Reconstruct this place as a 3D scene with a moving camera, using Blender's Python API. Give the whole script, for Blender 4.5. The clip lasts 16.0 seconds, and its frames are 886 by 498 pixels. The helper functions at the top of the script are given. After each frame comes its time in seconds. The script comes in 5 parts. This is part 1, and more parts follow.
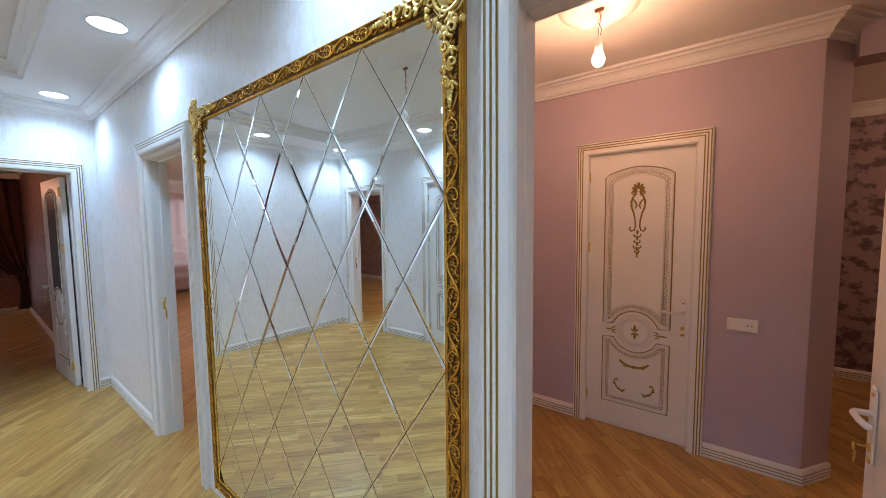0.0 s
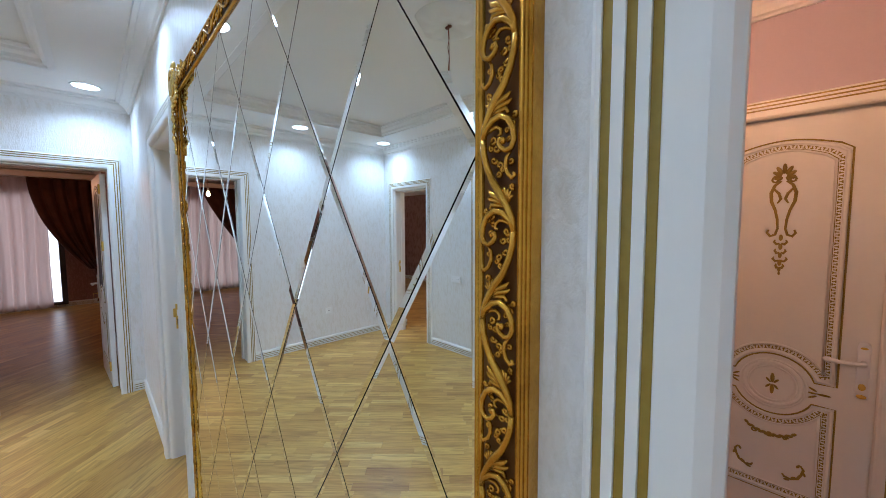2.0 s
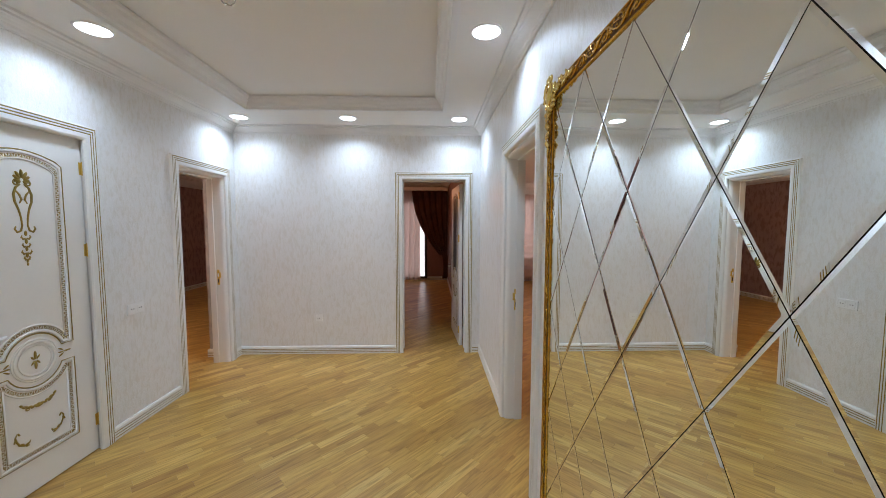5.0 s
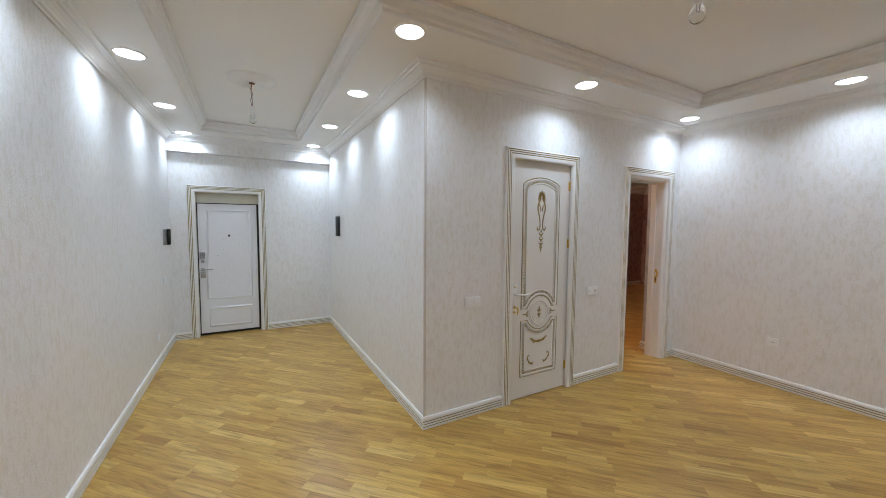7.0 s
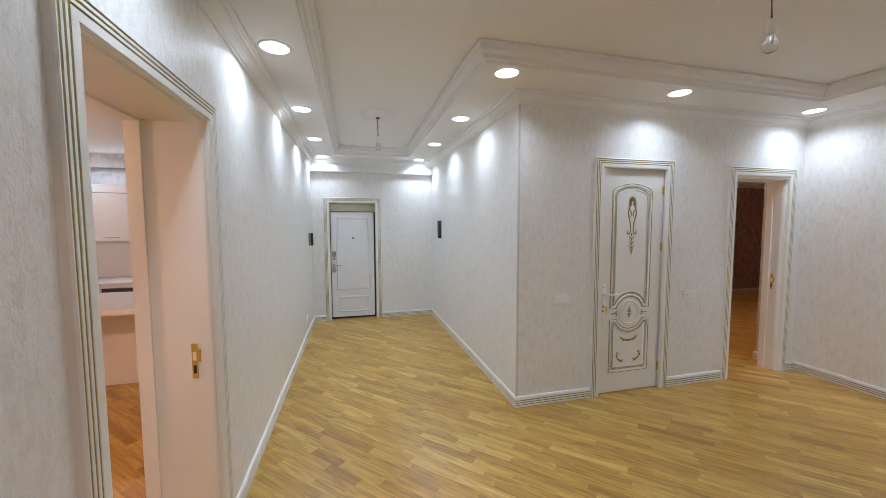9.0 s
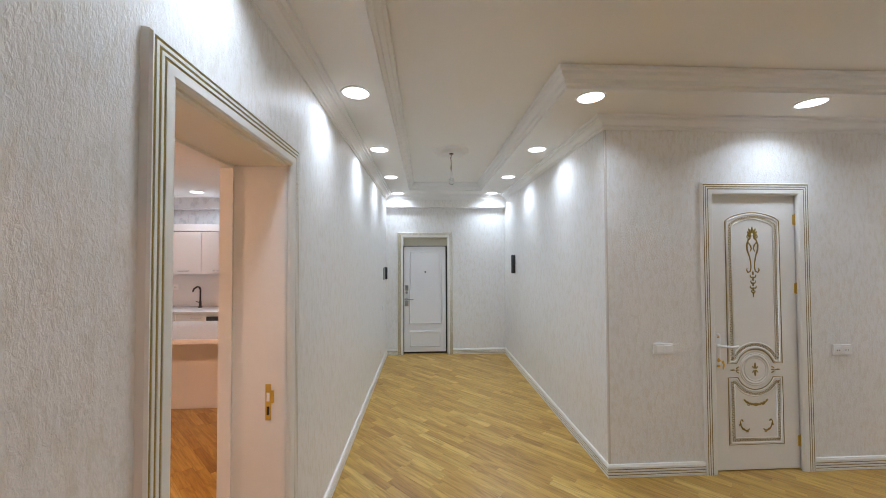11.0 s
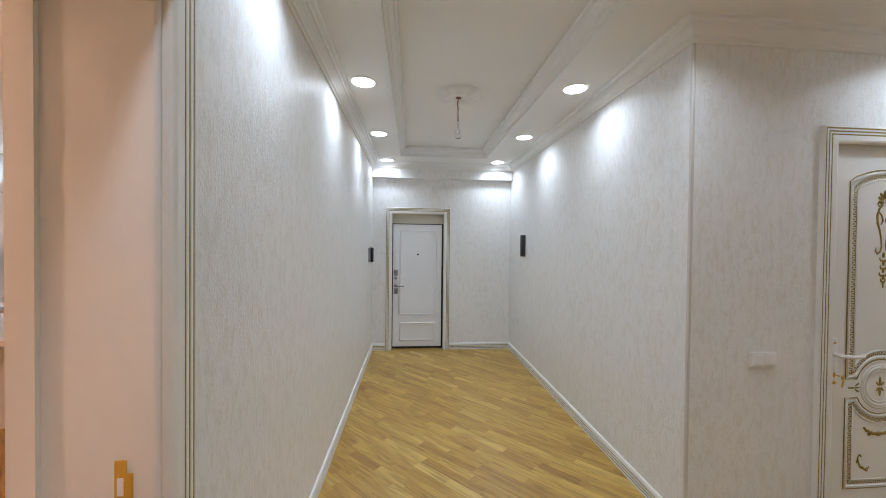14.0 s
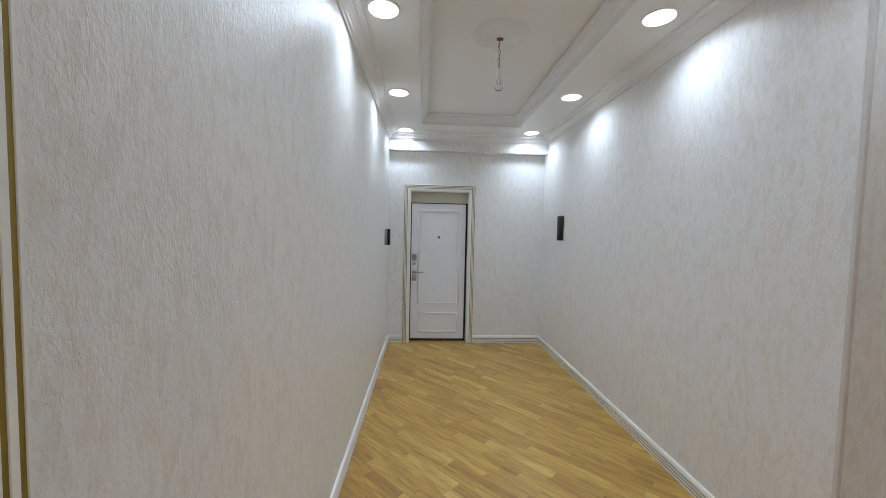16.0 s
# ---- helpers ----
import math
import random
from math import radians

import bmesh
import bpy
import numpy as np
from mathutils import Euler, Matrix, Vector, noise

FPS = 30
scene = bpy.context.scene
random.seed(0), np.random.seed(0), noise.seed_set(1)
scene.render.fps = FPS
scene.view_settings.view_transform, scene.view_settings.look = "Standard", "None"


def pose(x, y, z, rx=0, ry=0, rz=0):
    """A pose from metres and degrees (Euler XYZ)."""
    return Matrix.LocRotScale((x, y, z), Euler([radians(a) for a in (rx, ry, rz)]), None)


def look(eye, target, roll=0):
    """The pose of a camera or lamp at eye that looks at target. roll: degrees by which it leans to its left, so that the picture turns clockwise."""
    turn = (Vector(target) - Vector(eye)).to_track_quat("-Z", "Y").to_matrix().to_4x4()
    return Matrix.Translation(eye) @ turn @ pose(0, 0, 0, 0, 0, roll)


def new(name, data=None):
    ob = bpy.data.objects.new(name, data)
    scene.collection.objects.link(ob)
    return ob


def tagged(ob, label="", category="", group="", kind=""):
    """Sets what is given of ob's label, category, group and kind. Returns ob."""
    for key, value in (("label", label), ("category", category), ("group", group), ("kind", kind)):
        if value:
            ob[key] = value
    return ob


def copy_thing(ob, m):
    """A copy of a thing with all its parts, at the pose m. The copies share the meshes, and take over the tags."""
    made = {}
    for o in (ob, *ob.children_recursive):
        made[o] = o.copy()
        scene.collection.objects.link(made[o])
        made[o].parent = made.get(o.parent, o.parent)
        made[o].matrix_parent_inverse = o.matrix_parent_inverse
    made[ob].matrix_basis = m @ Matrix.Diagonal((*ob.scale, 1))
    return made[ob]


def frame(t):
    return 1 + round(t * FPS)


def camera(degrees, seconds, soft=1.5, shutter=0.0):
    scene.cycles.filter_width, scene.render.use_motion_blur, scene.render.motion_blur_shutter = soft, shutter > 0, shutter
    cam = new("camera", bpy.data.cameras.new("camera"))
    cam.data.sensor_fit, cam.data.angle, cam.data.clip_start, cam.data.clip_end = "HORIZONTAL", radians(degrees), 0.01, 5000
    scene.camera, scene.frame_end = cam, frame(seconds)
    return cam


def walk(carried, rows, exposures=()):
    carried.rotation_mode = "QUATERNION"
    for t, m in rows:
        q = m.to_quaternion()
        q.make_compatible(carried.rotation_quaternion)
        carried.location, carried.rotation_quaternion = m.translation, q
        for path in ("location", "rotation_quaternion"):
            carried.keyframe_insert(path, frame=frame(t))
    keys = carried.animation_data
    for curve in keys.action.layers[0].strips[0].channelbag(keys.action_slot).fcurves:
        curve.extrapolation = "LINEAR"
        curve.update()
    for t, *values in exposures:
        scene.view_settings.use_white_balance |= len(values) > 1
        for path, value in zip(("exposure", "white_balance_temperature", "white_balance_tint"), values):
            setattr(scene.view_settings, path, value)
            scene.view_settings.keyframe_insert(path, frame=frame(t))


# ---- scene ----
# camera and walk
cam = camera(102.6, 16.0, 0.9)
PATH = [
    (0, (0.297, 0.47, 1.593), (-0.897, 2.068, 1.454), -0.6),
    (0.5, (0.182, 0.615, 1.582), (-1.052, 2.183, 1.445), -0.2),
    (1, (0.056, 0.754, 1.58), (-1.23, 2.28, 1.445), -0.0),
    (1.5, (-0.006, 0.856, 1.581), (-1.337, 2.343, 1.447), 0.1),
    (2, (-0.04, 0.963, 1.588), (-1.462, 2.364, 1.454), -0.2),
    (2.5, (-0.065, 1.002, 1.586), (-1.689, 2.16, 1.436), -0.8),
    (3, (-0.111, 0.982, 1.577), (-1.889, 1.887, 1.434), -0.1),
    (5.3, (-0.277, 0.622, 1.571), (-2.256, 0.363, 1.436), 0.1),
    (5.5, (-0.308, 0.591, 1.565), (-2.234, 0.07, 1.429), 0.2),
    (6, (-0.252, 0.58, 1.586), (-1.885, -0.563, 1.426), 0.4),
    (6.5, (-0.121, 0.622, 1.592), (-1.378, -0.926, 1.444), 0.4),
    (7, (0.0, 0.74, 1.56), (-0.965, -1.007, 1.43), 0.4),
    (7.5, (0.079, 0.854, 1.574), (-0.7, -0.984, 1.443), -0.0),
    (8, (0.126, 0.98, 1.587), (-0.537, -0.902, 1.456), -0.2),
    (8.5, (0.18, 1.115, 1.597), (-0.422, -0.788, 1.467), -0.3),
    (9, (0.219, 1.169, 1.618), (-0.27, -0.766, 1.483), -0.2),
    (9.5, (0.226, 1.182, 1.616), (-0.108, -0.785, 1.48), -0.2),
    (9.7, (0.231, 1.174, 1.62), (-0.053, -0.801, 1.484), -0.2),
    (11.8, (0.215, 0.816, 1.662), (0.144, -1.176, 1.82), -0.1),
    (12, (0.218, 0.758, 1.644), (0.145, -1.233, 1.809), -0.0),
    (12.5, (0.257, 0.577, 1.617), (0.173, -1.414, 1.783), 0.2),
    (13, (0.331, 0.426, 1.61), (0.198, -1.563, 1.768), 0.7),
    (13.5, (0.35, 0.309, 1.581), (0.18, -1.682, 1.674), 0.9),
    (14, (0.311, 0.125, 1.555), (0.137, -1.867, 1.528), 0.6),
    (14.5, (0.271, -0.015, 1.541), (0.122, -2.008, 1.457), 0.3),
    (15, (0.305, -0.184, 1.503), (0.185, -2.178, 1.391), 0.6),
    (15.5, (0.411, -0.313, 1.484), (0.288, -2.307, 1.387), 1.0),
    (16, (0.422, -0.421, 1.487), (0.314, -2.416, 1.385), 1.2),
]
EXPOSURES = [(0.0, 0.58, 5150, 6), (3.0, 0.44, 5400, 7), (5.3, 0.33, 6150, 10), (7.0, 0.18, 6400, 11), (9.0, 0.20, 6560, 12), (12.0, 0.16, 6660, 12), (14.5, 0.03, 6660, 12), (16.0, -0.08, 6530, 11)]
walk(cam, [(t, look(eye, target, roll)) for t, eye, target, roll in PATH], EXPOSURES)

# world: only a faint sky, the place is lit by lamps, added bulbs and curtained windows
world = bpy.data.worlds.new("world")
scene.world = world
world.use_nodes = True
wn = world.node_tree
sky = wn.nodes.new("ShaderNodeTexSky")
sky.sky_type = "NISHITA"
sky.sun_disc = False
sky.sun_elevation, sky.sun_rotation = radians(25), radians(250)
wn.links.new(sky.outputs[0], wn.nodes["Background"].inputs[0])
wn.nodes["Background"].inputs[1].default_value = 0.06

DOWNLIGHT = 4.35    # watts of a round ceiling panel
BULB = 420.0       # emission of a bare bulb

# plan, in metres
XW, XE, XC = -4.515, 0.885, -1.155      # west wall, east wall, corridor's west wall
YN, YS, YEND = 1.265, -1.635, -5.09    # north wall, south wall, entrance wall
ZC, ZT = 2.715, 2.83                  # lowered ceiling, tray ceiling
TH = 0.2                              # wall thickness
TOP = 2.20                            # casing's upper edge
CW = 0.095                            # casing's width


# ---------------------------------------------------------------- materials
def nodes_of(name):
    m = bpy.data.materials.new(name)
    m.use_nodes = True
    nt = m.node_tree
    return m, nt, nt.nodes["Principled BSDF"]


def add(nt, kind, **values):
    n = nt.nodes.new(kind)
    for k, v in values.items():
        n.inputs[k].default_value = v
    return n


def ramp(nt, fac, stops):
    r = nt.nodes.new("ShaderNodeValToRGB")
    e = r.color_ramp.elements
    while len(e) < len(stops):
        e.new(0.5)
    for el, (p, c) in zip(e, stops):
        el.position = p
        el.color = (*c, 1) if len(c) == 3 else c
    nt.links.new(fac, r.inputs[0])
    return r


def coords(nt, scale=(1, 1, 1), rot=(0, 0, 0), world_space=True):
    mp = nt.nodes.new("ShaderNodeMapping")
    mp.inputs["Scale"].default_value = scale
    mp.inputs["Rotation"].default_value = rot
    if world_space:
        g = nt.nodes.new("ShaderNodeNewGeometry")
        nt.links.new(g.outputs["Position"], mp.inputs[0])
    else:
        g = nt.nodes.new("ShaderNodeTexCoord")
        nt.links.new(g.outputs["Object"], mp.inputs[0])
    return mp


def noise_tex(nt, vec, scale, detail=4.0, rough=0.55, distort=0.0):
    n = add(nt, "ShaderNodeTexNoise", Scale=scale, Detail=detail, Roughness=rough, Distortion=distort)
    nt.links.new(vec, n.inputs["Vector"])
    return n


def bump(nt, height, bsdf, strength, distance):
    b = add(nt, "ShaderNodeBump", Strength=strength, Distance=distance)
    nt.links.new(height, b.inputs["Height"])
    nt.links.new(b.outputs[0], bsdf.inputs["Normal"])
    return b


def plain(name, a, b, rough=0.5, metal=0.0, scale=3.0, fine=60.0, relief=0.0006, strength=0.25, coat=0.0):
    """Two tones mixed by a coarse and a fine noise, with fine relief."""
    m, nt, p = nodes_of(name)
    c = coords(nt)
    n1 = noise_tex(nt, c.outputs[0], scale)
    n2 = noise_tex(nt, c.outputs[0], fine, 3.0)
    mix = nt.nodes.new("ShaderNodeMath")
    mix.operation = "MULTIPLY_ADD"
    nt.links.new(n2.outputs[0], mix.inputs[0])
    mix.inputs[1].default_value = 0.35
    nt.links.new(n1.outputs[0], mix.inputs[2])
    r = ramp(nt, mix.outputs[0], [(0.42, a), (0.92, b)])
    nt.links.new(r.outputs[0], p.inputs["Base Color"])
    p.inputs["Roughness"].default_value = rough
    p.inputs["Metallic"].default_value = metal
    p.inputs["Coat Weight"].default_value = coat
    if relief:
        bump(nt, n2.outputs[0], p, strength, relief)
    return m


def wallpaper(name, a, b, fleck, rough=(0.24, 0.52), stretch=(95, 95, 34), depth=0.0010, strength=0.75, cut=(0.48, 0.60)):
    """Vinyl wallpaper with a raised, pearly, upright fleck."""
    m, nt, p = nodes_of(name)
    c = coords(nt, stretch)
    n1 = noise_tex(nt, c.outputs[0], 1.0, 3.0, 0.6, 0.15)
    flecks = ramp(nt, n1.outputs[0], [(cut[0], (0, 0, 0)), (cut[1], (1, 1, 1))])
    c3 = coords(nt, (stretch[0] * 2.6, stretch[1] * 2.6, stretch[2] * 1.9))
    n3 = noise_tex(nt, c3.outputs[0], 1.0, 4.0, 0.6, 0.8)
    c2 = coords(nt, (0.9, 0.9, 0.6))
    n2 = noise_tex(nt, c2.outputs[0], 1.4, 3.0)
    base = ramp(nt, n2.outputs[0], [(0.3, a), (0.7, b)])
    mx = nt.nodes.new("ShaderNodeMix")
    mx.data_type = "RGBA"
    nt.links.new(flecks.outputs[0], mx.inputs["Factor"])
    nt.links.new(base.outputs[0], mx.inputs["A"])
    mx.inputs["B"].default_value = (*fleck, 1)
    nt.links.new(mx.outputs["Result"], p.inputs["Base Color"])
    rr = nt.nodes.new("ShaderNodeMapRange")
    nt.links.new(flecks.outputs[0], rr.inputs[0])
    rr.inputs["To Min"].default_value, rr.inputs["To Max"].default_value = rough[1], rough[0]
    nt.links.new(rr.outputs[0], p.inputs["Roughness"])
    hh = nt.nodes.new("ShaderNodeMath")
    hh.operation = "MULTIPLY_ADD"
    nt.links.new(n3.outputs[0], hh.inputs[0])
    hh.inputs[1].default_value = 0.7
    nt.links.new(flecks.outputs[0], hh.inputs[2])
    bump(nt, hh.outputs[0], p, strength, depth)
    return m


def pearl_paper(name, light, patch):
    """White vinyl paper: pearly ground, matt beige blotches drawn upright, crinkled relief."""
    m, nt, p = nodes_of(name)
    c1 = coords(nt, (36, 36, 13))
    n1 = noise_tex(nt, c1.outputs[0], 1.0, 5.0, 0.62, 0.5)
    blotch = ramp(nt, n1.outputs[0], [(0.47, (0, 0, 0)), (0.62, (1, 1, 1))])
    c2 = coords(nt, (120, 120, 62))
    n2 = noise_tex(nt, c2.outputs[0], 1.0, 4.0, 0.62, 0.45)
    c3 = coords(nt, (1.6, 1.6, 1.1))
    n3 = noise_tex(nt, c3.outputs[0], 1.4, 3.0)
    ground = ramp(nt, n3.outputs[0], [(0.3, tuple(v * 0.975 for v in light)), (0.7, light)])
    mx = nt.nodes.new("ShaderNodeMix")
    mx.data_type = "RGBA"
    nt.links.new(blotch.outputs[0], mx.inputs["Factor"])
    nt.links.new(ground.outputs[0], mx.inputs["A"])
    mx.inputs["B"].default_value = (*patch, 1)
    fine = ramp(nt, n2.outputs[0], [(0.30, (0.935, 0.93, 0.92)), (0.55, (1, 1, 1))])
    mu = nt.nodes.new("ShaderNodeMix")
    mu.data_type, mu.blend_type = "RGBA", "MULTIPLY"
    mu.inputs["Factor"].default_value = 1.0
    nt.links.new(mx.outputs["Result"], mu.inputs["A"])
    nt.links.new(fine.outputs[0], mu.inputs["B"])
    nt.links.new(mu.outputs["Result"], p.inputs["Base Color"])
    rr = nt.nodes.new("ShaderNodeMapRange")
    nt.links.new(blotch.outputs[0], rr.inputs[0])
    rr.inputs["To Min"].default_value, rr.inputs["To Max"].default_value = 0.34, 0.41
    nt.links.new(rr.outputs[0], p.inputs["Roughness"])
    hh = nt.nodes.new("ShaderNodeMath")
    hh.operation = "MULTIPLY_ADD"
    nt.links.new(n2.outputs[0], hh.inputs[0])
    hh.inputs[1].default_value = 1.9
    nt.links.new(n1.outputs[0], hh.inputs[2])
    p.inputs["Specular IOR Level"].default_value = 0.38
    bump(nt, hh.outputs[0], p, 0.8, 0.0016)
    return m


def parquet(name):
    """Oak strips laid at 45 degrees; the tone changes from strip to strip."""
    m, nt, p = nodes_of(name)
    info = nt.nodes.new("ShaderNodeObjectInfo")
    at = nt.nodes.new("ShaderNodeAttribute")
    at.attribute_name = "strip"
    sm = nt.nodes.new("ShaderNodeMath")
    sm.operation = "ADD"
    nt.links.new(info.outputs["Random"], sm.inputs[0])
    nt.links.new(at.outputs["Fac"], sm.inputs[1])
    fr = nt.nodes.new("ShaderNodeMath")
    fr.operation = "FRACT"
    nt.links.new(sm.outputs[0], fr.inputs[0])
    c = coords(nt, (1, 1, 1), (0, 0, radians(45)))
    sep = nt.nodes.new("ShaderNodeVectorMath")
    sep.operation = "ADD"
    big = nt.nodes.new("ShaderNodeMath")
    big.operation = "MULTIPLY"
    big.inputs[1].default_value = 37.0
    nt.links.new(fr.outputs[0], big.inputs[0])
    nt.links.new(c.outputs[0], sep.inputs[0])
    nt.links.new(big.outputs[0], sep.inputs[1])
    mp = nt.nodes.new("ShaderNodeMapping")
    mp.inputs["Scale"].default_value = (3.0, 60, 1)
    nt.links.new(sep.outputs[0], mp.inputs[0])
    g1 = noise_tex(nt, mp.outputs[0], 1.0, 6.0, 0.62, 0.9)
    mp2 = nt.nodes.new("ShaderNodeMapping")
    mp2.inputs["Scale"].default_value = (2.4, 18, 1)
    nt.links.new(sep.outputs[0], mp2.inputs[0])
    g2 = noise_tex(nt, mp2.outputs[0], 1.0, 3.0, 0.5, 1.5)
    tone = ramp(nt, fr.outputs[0], [(0.0, (0.38, 0.205, 0.050)), (0.04, (0.46, 0.268, 0.065)), (0.3, (0.515, 0.312, 0.078)), (0.65, (0.565, 0.355, 0.092)), (0.88, (0.61, 0.395, 0.108)), (1.0, (0.68, 0.475, 0.155))])
    grain = ramp(nt, g1.outputs[0], [(0.28, (0.50, 0.43, 0.34)), (0.50, (0.97, 0.96, 0.94)), (0.72, (1.10, 1.09, 1.05))])
    cloud = ramp(nt, g2.outputs[0], [(0.34, (0.68, 0.62, 0.54)), (0.52, (0.99, 0.98, 0.96)), (0.68, (1.12, 1.11, 1.08))])
    m1 = nt.nodes.new("ShaderNodeMix")
    m1.data_type, m1.blend_type = "RGBA", "MULTIPLY"
    m1.inputs["Factor"].default_value = 0.8
    nt.links.new(tone.outputs[0], m1.inputs["A"])
    nt.links.new(grain.outputs[0], m1.inputs["B"])
    m2 = nt.nodes.new("ShaderNodeMix")
    m2.data_type, m2.blend_type = "RGBA", "MULTIPLY"
    m2.inputs["Factor"].default_value = 0.7
    nt.links.new(m1.outputs["Result"], m2.inputs["A"])
    nt.links.new(cloud.outputs[0], m2.inputs["B"])
    nt.links.new(m2.outputs["Result"], p.inputs["Base Color"])
    rr = nt.nodes.new("ShaderNodeMapRange")
    nt.links.new(g1.outputs[0], rr.inputs[0])
    rr.inputs["To Min"].default_value, rr.inputs["To Max"].default_value = 0.26, 0.36
    nt.links.new(rr.outputs[0], p.inputs["Roughness"])
    bump(nt, g1.outputs[0], p, 0.12, 0.0006)
    return m


def glow(name, colour, strength):
    m, nt, p = nodes_of(name)
    e = add(nt, "ShaderNodeEmission", Strength=strength)
    e.inputs["Color"].default_value = (*colour, 1)
    nt.links.new(e.outputs[0], nt.nodes["Material Output"].inputs[0])
    return m


M_PAPER = pearl_paper("wallpaper_white", (0.865, 0.860, 0.850), (0.795, 0.776, 0.738))
M_BROWN = wallpaper("wallpaper_brown", (0.20, 0.10, 0.075), (0.24, 0.125, 0.095), (0.30, 0.165, 0.13), (0.4, 0.6), (40, 40, 18))
M_ROSE = wallpaper("wallpaper_rose", (0.40, 0.275, 0.25), (0.45, 0.315, 0.285), (0.28, 0.18, 0.165), (0.4, 0.6), (13, 13, 6))
M_FLORAL = wallpaper("wallpaper_floral", (0.30, 0.22, 0.24), (0.36, 0.27, 0.29), (0.10, 0.07, 0.09), (0.45, 0.6), (9, 9, 11), 0.002)
M_GREYPAPER = wallpaper("wallpaper_grey", (0.50, 0.50, 0.50), (0.56, 0.56, 0.555), (0.42, 0.42, 0.43), (0.35, 0.55), (12, 12, 9))
M_LILAC = plain("paint_lilac", (0.51, 0.42, 0.495), (0.56, 0.46, 0.54), 0.62, scale=1.2, fine=90, relief=0.0005)
M_CEIL = plain("ceiling_paint", (0.84, 0.825, 0.79), (0.875, 0.86, 0.825), 0.7, scale=0.8, fine=70, relief=0.0004)
M_PLASTER = plain("plaster_white", (0.82, 0.815, 0.80), (0.86, 0.855, 0.84), 0.5, scale=2, fine=80, relief=0.0003)
M_DOORWHITE = plain("door_lacquer", (0.82, 0.81, 0.77), (0.86, 0.85, 0.81), 0.33, scale=2.5, fine=40, relief=0.0003, strength=0.15)
M_GOLDLINE = plain("gold_paint", (0.25, 0.172, 0.024), (0.36, 0.255, 0.045), 0.42, 0.15, scale=8, fine=120, relief=0.0003)
M_GOLD = plain("gilt", (0.42, 0.205, 0.016), (0.72, 0.40, 0.045), 0.27, 0.74, scale=18, fine=160, relief=0.0008, strength=0.4)
M_GOLDBRIGHT = plain("gilt_bright", (0.62, 0.43, 0.10), (0.84, 0.63, 0.20), 0.26, 0.85, scale=25, fine=180, relief=0.0006, strength=0.4)
M_WALNUT = plain("frame_brown", (0.085, 0.030, 0.005), (0.15, 0.055, 0.009), 0.36, 0.1, scale=14, fine=120, relief=0.001, strength=0.5)
M_BRASS = plain("brass", (0.66, 0.43, 0.07), (0.80, 0.55, 0.12), 0.3, 0.45, scale=20, fine=200, relief=0.0003)
M_STEEL = plain("steel", (0.34, 0.34, 0.35), (0.52, 0.52, 0.53), 0.28, 1.0, scale=20, fine=200, relief=0.0002)
M_BLACK = plain("black_plastic", (0.012, 0.012, 0.013), (0.022, 0.022, 0.024), 0.38, scale=6, fine=300, relief=0.0002)
M_PLASTIC = plain("white_plastic", (0.87, 0.868, 0.86), (0.90, 0.898, 0.89), 0.35, scale=6, fine=200, relief=0.0001)
M_STEELDOOR = plain("entrance_door_white", (0.79, 0.795, 0.81), (0.83, 0.835, 0.85), 0.4, scale=2, fine=160, relief=0.0006)
M_CREAM = plain("cream_panel", (0.66, 0.64, 0.54), (0.72, 0.70, 0.60), 0.4, scale=2, fine=90, relief=0.0003)
M_BEAD = plain("corner_bead", (0.60, 0.565, 0.525), (0.68, 0.645, 0.605), 0.45, scale=5, fine=90)
M_KITCHEN = plain("kitchen_lacquer", (0.82, 0.81, 0.80), (0.85, 0.84, 0.83), 0.22, scale=1.2, fine=40, relief=0.0)
M_WORKTOP = plain("worktop", (0.70, 0.68, 0.66), (0.78, 0.76, 0.74), 0.18, scale=30, fine=160, relief=0.0)
M_BASEBLACK = plain("plinth_dark", (0.03, 0.028, 0.028), (0.05, 0.047, 0.045), 0.4, scale=5, fine=90)
M_FLOOR = parquet("oak_parquet")
M_SLAB = plain("joint_dark", (0.05, 0.03, 0.015), (0.08, 0.05, 0.025), 0.8)
M_VELVET = plain("velvet_brown", (0.055, 0.018, 0.010), (0.11, 0.036, 0.020), 0.75, scale=5, fine=200, relief=0.001)
M_PANEL = glow("led_panel", (0.86, 0.94, 1.0), 7.0)
M_BULBLIT = glow("bulb_lit", (1.0, 0.455, 0.205), BULB * 0.70)
M_WINDOW = glow("daylight", (1.0, 0.94, 0.93), 1.25)


